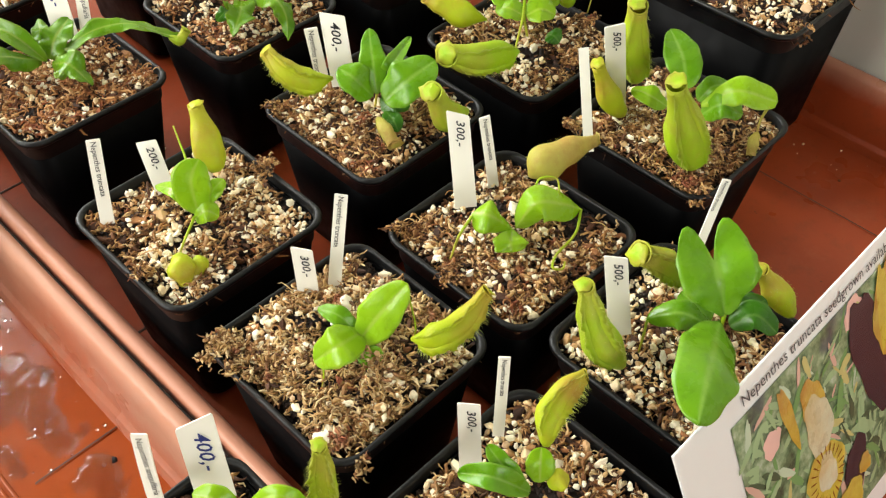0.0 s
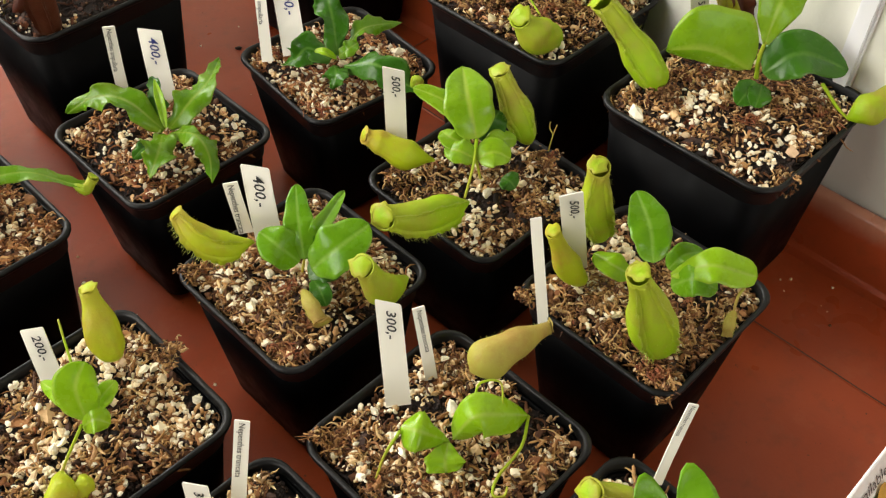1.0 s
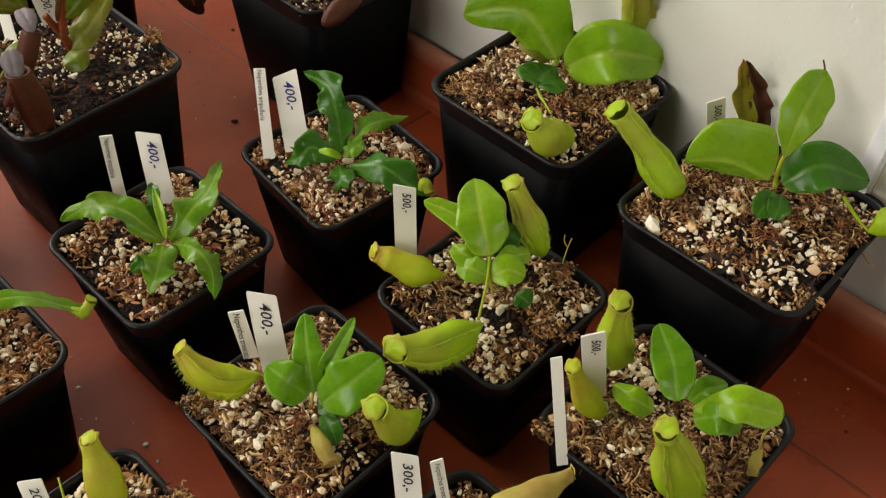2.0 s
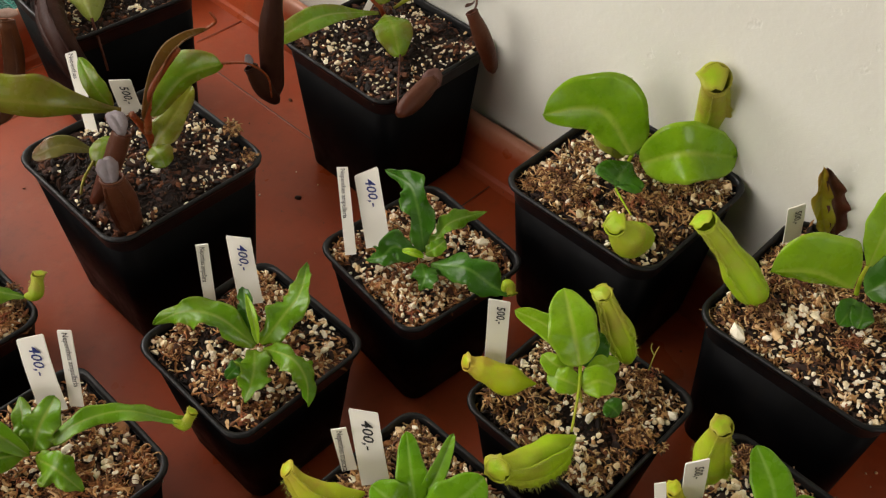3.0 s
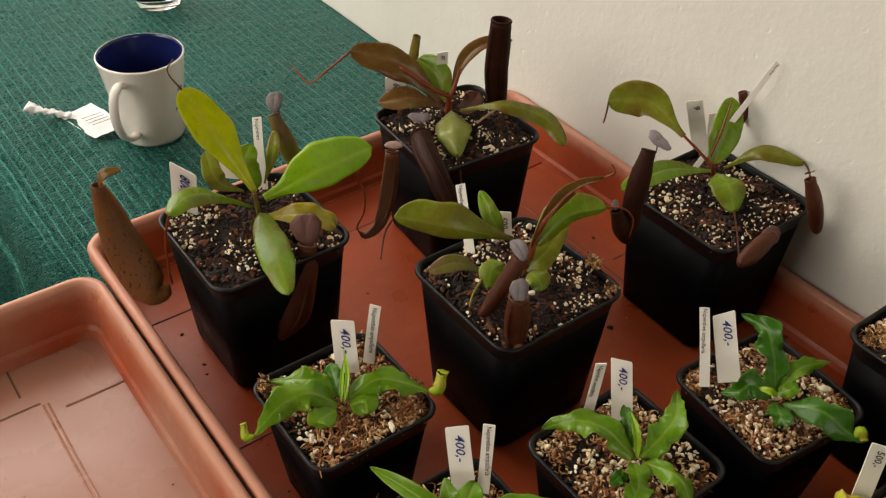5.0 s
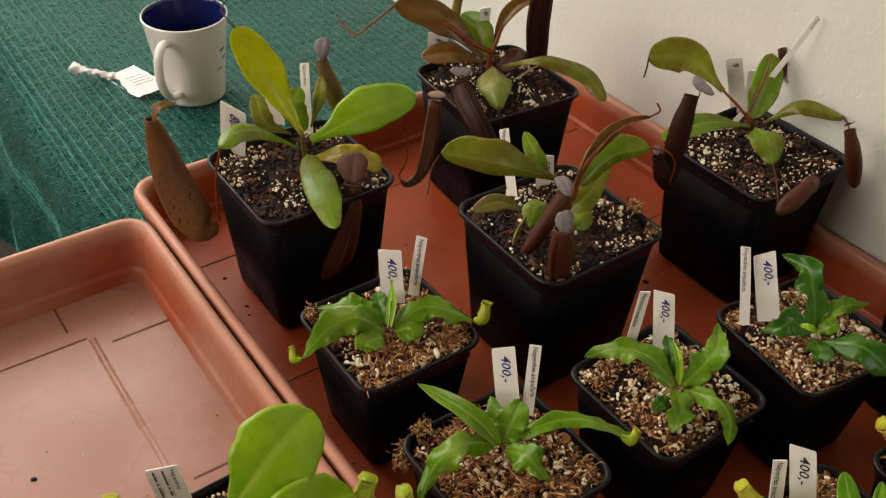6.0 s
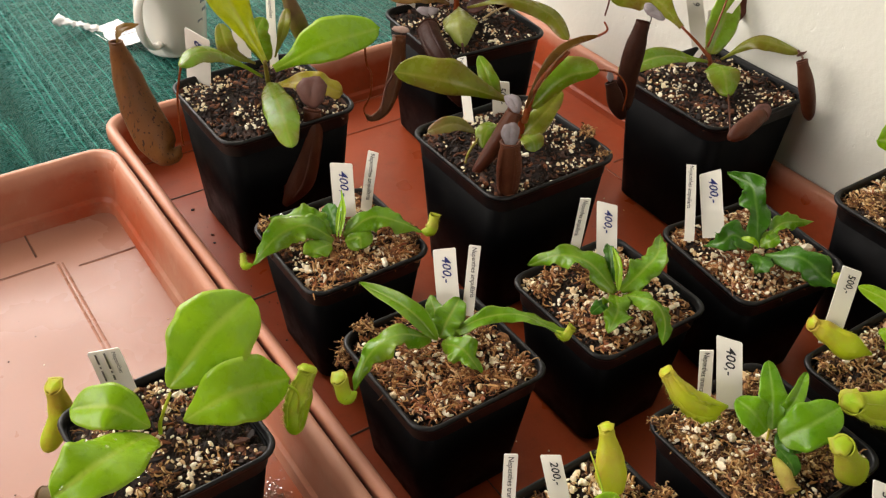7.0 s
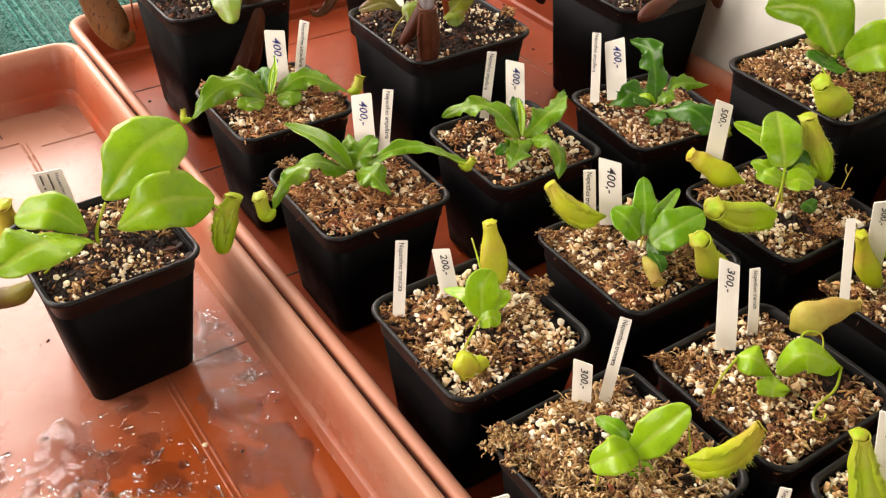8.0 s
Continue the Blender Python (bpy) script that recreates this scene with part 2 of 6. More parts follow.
def drip_tray(x0, x1, y0, y1, mat, label, drop=0.0):
    root = tagged(new("plant_tray"), label, "tray", "drip trays")
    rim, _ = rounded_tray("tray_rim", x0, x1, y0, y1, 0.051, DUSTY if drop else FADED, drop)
    shift = (0.6 * drop, drop, -drop)
    as_part(rim, root)
    fx0, fx1, fy0, fy1 = x0 + 0.0140, x1 - 0.0140, y0 + 0.0140, y1 - 0.0140
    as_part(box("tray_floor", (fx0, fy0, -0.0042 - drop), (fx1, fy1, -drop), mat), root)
    cx, top = (x0 + x1) / 2, y1 - 0.066
    for k in (-1, 1):
        a, b = cx + k * 0.1440, cx + k * 0.2065
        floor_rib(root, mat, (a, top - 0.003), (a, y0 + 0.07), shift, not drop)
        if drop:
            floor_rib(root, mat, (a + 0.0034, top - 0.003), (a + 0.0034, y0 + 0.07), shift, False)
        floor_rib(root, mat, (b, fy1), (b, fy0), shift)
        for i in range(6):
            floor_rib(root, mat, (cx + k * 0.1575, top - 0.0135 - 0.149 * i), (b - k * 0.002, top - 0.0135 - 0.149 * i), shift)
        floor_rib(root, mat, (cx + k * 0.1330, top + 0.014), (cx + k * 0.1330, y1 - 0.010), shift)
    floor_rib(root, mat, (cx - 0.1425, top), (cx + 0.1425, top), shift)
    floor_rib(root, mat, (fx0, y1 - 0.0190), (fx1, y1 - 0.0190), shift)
    return root


drip_tray(-0.0045, 0.437, 0.33, 1.319, CLAY, "terracotta-coloured plastic drip tray full of potted plants")
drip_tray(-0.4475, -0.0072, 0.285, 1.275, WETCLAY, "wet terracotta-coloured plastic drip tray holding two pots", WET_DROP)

table = tagged(new("work_table"), "work table covered with green shade cloth", "table")
as_part(box("tabletop", (0.030, -0.3, -0.045), (0.438, 2.4, TABLE_Z - 0.0045), BOARD), table)
for lx in (0.07, 0.40):
    for ly in (-0.25, 2.35):
        as_part(box("leg", (lx - 0.03, ly - 0.03, -0.76), (lx + 0.03, ly + 0.03, -0.046), BOARD), table)
bench = tagged(new("work_table"), "narrow work table carrying the wet tray", "table")
as_part(box("tabletop", (-0.60, -0.3, -0.045), (-0.030, 1.27, TABLE_Z - 0.0005 - WET_DROP), BOARD), bench)
for lx in (-0.56, -0.07):
    for ly in (-0.25, 1.22):
        as_part(box("leg", (lx - 0.03, ly - 0.03, -0.76), (lx + 0.03, ly + 0.03, -0.046), BOARD), bench)


def cloth_sheet():
    """Cloth lying on the table and hanging over its free edge beyond the second tray."""
    nx, ny = 400, 70
    vs, uv, fs = [], [], []
    for j in range(ny + 1):
        y = 0.28 + 2.1 * j / ny
        for i in range(nx + 1):
            s = i / nx * 0.82
            x = 0.4385 - s
            z = TABLE_Z - 0.0024 + 0.0018 * noise.noise((x * 8, y * 6, 0))
            over = s - 0.412
            away = min(max((y - 1.335) / 0.06, 0), 1)
            z += 0.0095 * away * away * (3 - 2 * away) * math.exp(-((s - 0.372) / 0.024) ** 2) * (1 + 0.25 * math.sin(y * 13))
            if over > 0:
                # rolls over the table's edge, then hangs in fine folds
                g = min(over / 0.075, 1.0)
                roll = g * math.pi / 2 * 0.94
                x = 0.4385 - 0.412 - 0.048 * math.sin(roll) - 0.09 * max(over - 0.075, 0) - 0.012 * math.sin(y * 23) * max(over - 0.06, 0) * 4
                z -= 0.048 * (1 - math.cos(roll)) + max(over - 0.075, 0)
                fold = 0.0038 * min(max(over - 0.016, 0) / 0.03, 1) * math.sin(s * 2 * math.pi / 0.0105 + 0.8 * math.sin(y * 9))
                x -= fold * math.sin(roll)
                z += fold * math.cos(roll)
            vs.append((x, y, z))
            uv.append((s, y))
    for j in range(ny):
        for i in range(nx):
            if (i + 1) / nx * 0.82 > 0.425 and 0.28 + 2.1 * j / ny < 1.285:
                continue
            k = j * (nx + 1) + i
            fs.append((k, k + 1, k + nx + 2, k + nx + 1))
    return mesh_object("shade_cloth", vs, fs, CLOTH, uv)


tagged(cloth_sheet(), "woven green plastic shade cloth covering the table", "cloth")

# ---- plant materials ----


def make_leaf(name, dark, light, vein, blush=None, rough=0.25):
    base = blush or vein
    m = material(name, dark, rough, spec=0.42)
    n = Nodes(m)
    u, v = n.uv()
    side = n.math("ABSOLUTE", n.math("SUBTRACT", u, 0.5))
    c = n.mix(n.range(n.noise(55, 4, 0.6), 0.3, 0.7, 0, 1), dark, light)
    c = n.mix(n.range(n.object_random(), 0, 1, 0, 0.5), c, light)
    ribs = n.math("SINE", n.math("MULTIPLY", n.math("SUBTRACT", v, n.math("MULTIPLY", side, 0.5)), 95))
    c = n.mix(n.range(ribs, 0.75, 1.0, 0, 0.04), c, vein)
    c = n.mix(n.range(side, 0.014, 0.075, 0.8, 0), c, vein)
    c = n.mix(n.range(n.noise(19, 3, 0.55), 0.46, 0.66, 0, 0.42), c, tuple(min(1.25 * x, 0.8) for x in light))
    c = n.mix(n.range(n.noise(230, 3, 0.6), 0.56, 0.72, 0, 0.30), c, tuple(0.55 * x for x in dark))
    c = n.mix(n.math("MULTIPLY", n.range(side, 0.41, 0.5, 0, 0.55), n.range(n.noise(60, 3), 0.35, 0.6, 0.2, 1)), c, vein)
    c = n.mix(n.range(v, 0.0, 0.16, 0.5, 0), c, base)
    if blush:
        f = n.math("MULTIPLY", n.range(n.noise(40, 4, 0.65), 0.42, 0.68, 0, 1), n.range(side, 0.1, 0.5, 0.35, 1.0))
        c = n.mix(f, c, blush)
    n.colour(c)
    n.rough(n.range(n.noise(120, 3), 0.3, 0.7, rough - 0.10, rough + 0.12))
    h = n.math("ADD", n.math("MULTIPLY", ribs, 0.02), n.math("ADD", n.math("MULTIPLY", n.noise(110, 4, 0.65), 1.2), n.math("MULTIPLY", n.noise(38, 2, 0.5), 3.0)))
    n.bump(h, 0.42, 0.0007)
    t = n.node("ShaderNodeBsdfTranslucent")
    n.link(n.mix(0.5, c, light), t.inputs["Color"])
    mx = n.node("ShaderNodeMixShader", Fac=0.38)
    n.link(n.b.outputs[0], mx.inputs[1])
    n.link(t.outputs[0], mx.inputs[2])
    n.link(mx.outputs[0], n.t.nodes["Material Output"].inputs["Surface"])
    return m


def make_pitcher(name, low, high, flush, spots=None, rough=0.38, gloss=0.3):
    m = material(name, low, rough, spec=gloss)
    n = Nodes(m)
    u, v = n.uv()
    c = n.mix(n.range(v, 0.0, 1.0, 0.0, 1.0), low, high)
    c = n.mix(n.range(n.noise(70, 4, 0.6), 0.45, 0.72, 0, 0.6), c, flush)
    c = n.mix(n.range(n.noise(160, 4, 0.7, stretch=(1, 1, 0.4)), 0.5, 0.75, 0, 0.45), c, flush)
    if spots:
        c = n.mix(n.range(n.noise(560, 2, 0.5, stretch=(1, 1, 0.35)), 0.61, 0.65, 0, 0.9), c, spots)
    c = n.mix(n.math("MULTIPLY", n.range(v, 0.60, 1.0, 0, 0.8), n.range(n.noise(75, 3), 0.35, 0.6, 0.25, 1)), c, flush)
    ring = n.math("MULTIPLY", n.range(v, 0.50, 0.66, 0, 1), n.range(v, 0.72, 0.88, 1, 0))
    c = n.mix(n.math("MULTIPLY", ring, n.range(n.noise(130, 3, 0.6), 0.40, 0.60, 0, 0.6)), c, flush)
    c = n.mix(n.range(n.noise(28, 2, 0.5), 0.45, 0.62, 0, 0.35), c, tuple(min(1.3 * x, 0.85) for x in low))
    n.colour(c)
    n.rough(n.range(n.noise(90, 3), 0.3, 0.7, rough - 0.04, rough + 0.16))
    n.bump(n.math("ADD", n.noise(420, 4, 0.7), n.math("MULTIPLY", n.noise(120, 3, 0.6, stretch=(1, 1, 0.3)), 1.5)), 0.5, 0.0008)
    t = n.node("ShaderNodeBsdfTranslucent")
    n.link(n.mix(0.5, c, high), t.inputs["Color"])
    mx = n.node("ShaderNodeMixShader", Fac=0.22)
    n.link(n.b.outputs[0], mx.inputs[1])
    n.link(t.outputs[0], mx.inputs[2])
    n.link(mx.outputs[0], n.t.nodes["Material Output"].inputs["Surface"])
    return m


LIME = make_leaf("lime_leaf", (0.235, 0.49, 0.010), (0.37, 0.61, 0.020), (0.48, 0.62, 0.11))
GREEN = make_leaf("green_leaf", (0.100, 0.300, 0.007), (0.215, 0.46, 0.015), (0.33, 0.55, 0.09))
SAP = make_leaf("sap_green_leaf", (0.070, 0.235, 0.007), (0.175, 0.38, 0.015), (0.36, 0.48, 0.08), (0.22, 0.32, 0.02))
DARKGREEN = make_leaf("dark_green_leaf", (0.030, 0.140, 0.009), (0.068, 0.22, 0.014), (0.17, 0.36, 0.06))
OLIVE = make_leaf("olive_leaf", (0.155, 0.205, 0.012), (0.255, 0.295, 0.024), (0.34, 0.34, 0.07), (0.20, 0.090, 0.022))
PALE = make_leaf("pale_leaf", (0.26, 0.33, 0.05), (0.38, 0.43, 0.09), (0.34, 0.35, 0.12), (0.25, 0.17, 0.06))
ROSY = make_leaf("rosy_leaf", (0.13, 0.14, 0.025), (0.20, 0.17, 0.04), (0.26, 0.22, 0.06), (0.24, 0.05, 0.035))
REDDISH = make_leaf("reddish_leaf", (0.15, 0.080, 0.014), (0.23, 0.13, 0.028), (0.30, 0.14, 0.04), (0.19, 0.052, 0.014))
AUTUMN = make_leaf("yellowing_leaf", (0.31, 0.33, 0.022), (0.43, 0.39, 0.032), (0.42, 0.36, 0.08), (0.34, 0.12, 0.03))
MELLOW = make_leaf("mellow_leaf", (0.125, 0.27, 0.012), (0.225, 0.40, 0.024), (0.38, 0.44, 0.10), (0.22, 0.14, 0.02))
GOLDEN = make_leaf("golden_green_leaf", (0.36, 0.46, 0.006), (0.58, 0.61, 0.012), (0.50, 0.50, 0.09))
MIDGREEN = make_leaf("mid_green_leaf", (0.180, 0.40, 0.009), (0.325, 0.56, 0.018), (0.50, 0.64, 0.09))
RED = make_leaf("red_stem", (0.24, 0.046, 0.014), (0.33, 0.075, 0.022), (0.25, 0.11, 0.04))
YELLOW = make_pitcher("yellow_pitcher", (0.42, 0.58, 0.010), (0.56, 0.54, 0.030), (0.50, 0.27, 0.055))
STRAW = make_pitcher("withered_pitcher", (0.48, 0.46, 0.07), (0.56, 0.45, 0.12), (0.42, 0.23, 0.06), rough=0.5)
LIMEP = make_pitcher("lime_pitcher", (0.32, 0.55, 0.010), (0.46, 0.54, 0.026), (0.44, 0.33, 0.06))
OLIVEP = make_pitcher("olive_pitcher", (0.30, 0.29, 0.03), (0.14, 0.07, 0.03), (0.12, 0.055, 0.025))
BROWN = make_pitcher("brown_pitcher", (0.070, 0.015, 0.006), (0.105, 0.030, 0.013), (0.13, 0.046, 0.022))
DUSK = make_pitcher("dark_pitcher", (0.026, 0.008, 0.005), (0.036, 0.013, 0.008), (0.056, 0.021, 0.012), gloss=0.07)
SPOTTED = make_pitcher("spotted_pitcher", (0.25, 0.100, 0.023), (0.125, 0.043, 0.020), (0.165, 0.072, 0.020), (0.030, 0.012, 0.009))
RUSSET = make_pitcher("russet_pitcher", (0.16, 0.062, 0.022), (0.20, 0.070, 0.026), (0.115, 0.034, 0.014))
BLUSHLID = make_pitcher("blush_lid", (0.52, 0.35, 0.29), (0.62, 0.45, 0.38), (0.34, 0.18, 0.14), rough=0.45)
LID = make_pitcher("grey_lid", (0.27, 0.24, 0.25), (0.36, 0.33, 0.34), (0.17, 0.12, 0.12), rough=0.42)
PLUM = make_pitcher("plum_lid", (0.16, 0.075, 0.058), (0.21, 0.105, 0.088), (0.115, 0.045, 0.034), rough=0.36)
TWIG = make_pitcher("dry_twig", (0.50, 0.36, 0.20), (0.58, 0.44, 0.27), (0.36, 0.22, 0.11), rough=0.6)
FRINGE = make_leaf("pale_fringe", (0.42, 0.54, 0.05), (0.55, 0.62, 0.10), (0.60, 0.64, 0.16), rough=0.5)
PITCHERS = {LIME: LIMEP, GREEN: LIMEP, SAP: LIMEP, OLIVE: OLIVEP, MELLOW: LIMEP, GOLDEN: LIMEP, MIDGREEN: LIMEP}
BROWNISH = (BROWN, DUSK, SPOTTED, OLIVEP, RUSSET)

# ---- plant helpers ----
rng = np.random.default_rng(7)
TILTED, FRONT, UPWARD = Vector((-0.50, -0.56, 0.66)), Vector((-0.60, -0.68, 0.42)), Vector((-0.30, -0.34, 0.89))


def smooth_line(ctrl, n):
    """n + 1 points and tangents of a spline through control points given in millimetres."""
    p = [Vector(c) * 0.001 for c in ctrl]
    p = [p[0] * 2 - p[1]] + p + [p[-1] * 2 - p[-2]]
    pts = []
    spans = len(p) - 3
    for i in range(n + 1):
        s = min(i / n * spans, spans - 1e-6)
        k, f = int(s), s - int(s)
        a, b, c, d = p[k:k + 4]
        pts.append(0.5 * ((2 * b) + (c - a) * f + (2 * a - 5 * b + 4 * c - d) * f * f + (3 * b - a - 3 * c + d) * f ** 3))
    tan = [(pts[min(i + 1, n)] - pts[max(i - 1, 0)]).normalized() for i in range(n + 1)]
    return pts, tan


def leaf_width(shape, v):
    if shape == "spat":
        q = min(v / 0.62, 1)
        return (0.16 + 0.84 * q * q * (3 - 2 * q)) * max(1 - v ** 6, 0) ** 0.55
    if shape == "lance":
        return max(math.sin(math.pi * v ** 0.88), 0) ** 0.68 * 0.97 + 0.03 * (1 - v)
    if shape == "obovate":
        return max(math.sin(math.pi * v ** 1.5), 0) ** 0.75 + 0.10 * (1 - v)
    if shape == "strap":
        return 0.24 * (1 - v) + 0.05 + 0.93 * max(math.sin(math.pi * min(v, 1.0) ** 0.92), 0) ** 0.85
    if shape == "ovate":
        return max(math.sin(math.pi * v ** 0.62), 0) ** 0.62 * 0.98 + 0.04 * (1 - v)
    if shape == "round":
        return max(math.sin(math.pi * v ** 1.42), 0) ** 0.56 * 0.97 + 0.05 * (1 - v)
    if shape == "heart":
        return min(1, 0.10 + v / 0.62) ** 0.9 * (1 - 0.10 * v ** 8)
    if shape == "trunc":
        return min(1, (0.12 + v / 0.55)) ** 0.9 * max(1 - v ** 9, 0) ** 0.5
    return max(math.sin(math.pi * v ** 0.95), 0) ** 0.50 * 0.97 + 0.05 * (1 - v)


def leaf(plant, mat, width, *ctrl, shape="oval", fold=0.12, wave=0.0, notch=0.0, halves=(1.0, 1.0), facing=UPWARD):
    """A blade along a spline, with a sunk midrib, folded or drooping halves, thickness and a wavy edge.
    halves: the breadth of the two sides; a narrow one hangs down."""
    nv, nu = 32, 12
    pts, tan = smooth_line(ctrl, nv)
    half = width * (0.00040 if shape == "strap" else 0.0005)
    length = sum((pts[i + 1] - pts[i]).length for i in range(nv))
    ph, skew = rng.uniform(0, 6.28), rng.uniform(-0.07, 0.07)
    frill = 0.50 if shape == "strap" else 0.13
    wave = wave * 1.2 + (0.105 if shape == "strap" else 0.030)
    top, bot, uv = [], [], []
    for j in range(nv + 1):
        v = j / nv
        t = tan[j]
        side = t.cross(facing).normalized()
        up = side.cross(t).normalized()
        if shape == "strap":
            # narrow leaves twist a little on their way
            side, up = side * math.cos(0.38 * math.sin(v * 5 + ph)) + up * math.sin(0.38 * math.sin(v * 5 + ph)), up * math.cos(0.38 * math.sin(v * 5 + ph)) - side * math.sin(0.38 * math.sin(v * 5 + ph))
        w = half * max(leaf_width(shape, v), 0.012)
        for i in range(nu + 1):
            u = 2 * i / nu - 1
            a = abs(u)
            lift = fold * a - 0.10 * a * a - 0.05 * math.exp(-(u / 0.13) ** 2) + wave * a * a * math.sin(v * ((12 if shape == "strap" else 17) + 3 * math.sin(ph * 5)) + ph + (1.9 if u > 0 else 0) + 1.2 * math.sin(v * 5 + ph)) * 1.8
            lift += 0.05 * math.sin(v * 7 + ph * 2) * a + (0.6 * wave if shape == "strap" else 0.0) * a ** 3 * math.sin(v * 44 + ph * 3 + u)
            part_of = halves[u > 0]
            lift -= max(1 - part_of, 0) * 0.9 * a
            edge = part_of * (1 + frill * a * noise.noise((v * 5 + ph, 3 * (u > 0), ph)) + (0.06 * a ** 4 * math.sin(v * 43 + ph * 4 + 2 * (u > 0)) if shape == "strap" else 0.0))
            q = pts[j] + side * (u * edge + skew * v) * w * (1 - 0.12 * abs(fold)) + up * lift * half * (0.4 + 0.6 * w / half)
            q += t * notch * length * v ** 4 * (1 - ((a - 0.55) / 0.55) ** 2)
            thick = 0.00028 * (1 - 0.75 * a ** 4) + 0.0004 * math.exp(-(u / 0.12) ** 2) * (1 - 0.7 * v)
            top.append(q + up * thick * 0.5)
            bot.append(q - up * thick)
            uv.append((i / nu, v))
    k, n = nu + 1, len(top)
    faces = []
    for j in range(nv):
        for i in range(nu):
            a = j * k + i
            faces += [(a, a + 1, a + k + 1, a + k), (n + a, n + a + k, n + a + k + 1, n + a + 1)]
        a, b = j * k, j * k + nu
        faces += [(a, a + k, n + a + k, n + a), (b, n + b, n + b + k, b + k)]
    for i in range(nu):
        a, b = i, nv * k + i
        faces += [(a, n + a, n + a + 1, a + 1), (b, b + 1, n + b + 1, n + b)]
    return as_part(mesh_object("leaf", top + bot, faces, mat, uv + uv), plant)


def ring_frames(ctrl, n, facing):
    pts, tan = smooth_line(ctrl, n)
    out = []
    for p, t in zip(pts, tan):
        side = t.cross(facing)
        side = side.normalized() if side.length > 1e-4 else Vector((1, 0, 0))
        out.append((p, t, side, side.cross(t).normalized()))
    return out


def strand_of(name, mat, radius, *ctrl):
    """A round stalk along a spline, tapering to its end; millimetres."""
    n, seg = 6 * (len(ctrl) - 1), 7
    loops, uv = [], []
    for k, (p, t, s, u) in enumerate(ring_frames(ctrl, n, FRONT)):
        r = radius * 0.001 * (1.15 - 0.35 * k / n)
        loops.append([p + (s * math.cos(a) + u * math.sin(a)) * r for a in (2 * math.pi * i / seg for i in range(seg))])
        uv += [(0.3 + 0.4 * i / seg, k / n) for i in range(seg)]
    v, f = skin(loops, True, True)
    return mesh_object(name, v, f, mat, uv)


def tendril(plant, mat, radius, *ctrl):
    return as_part(strand_of("stem" if radius > 0.9 else "tendril", PITCHERS.get(mat, mat), radius, *ctrl), plant)


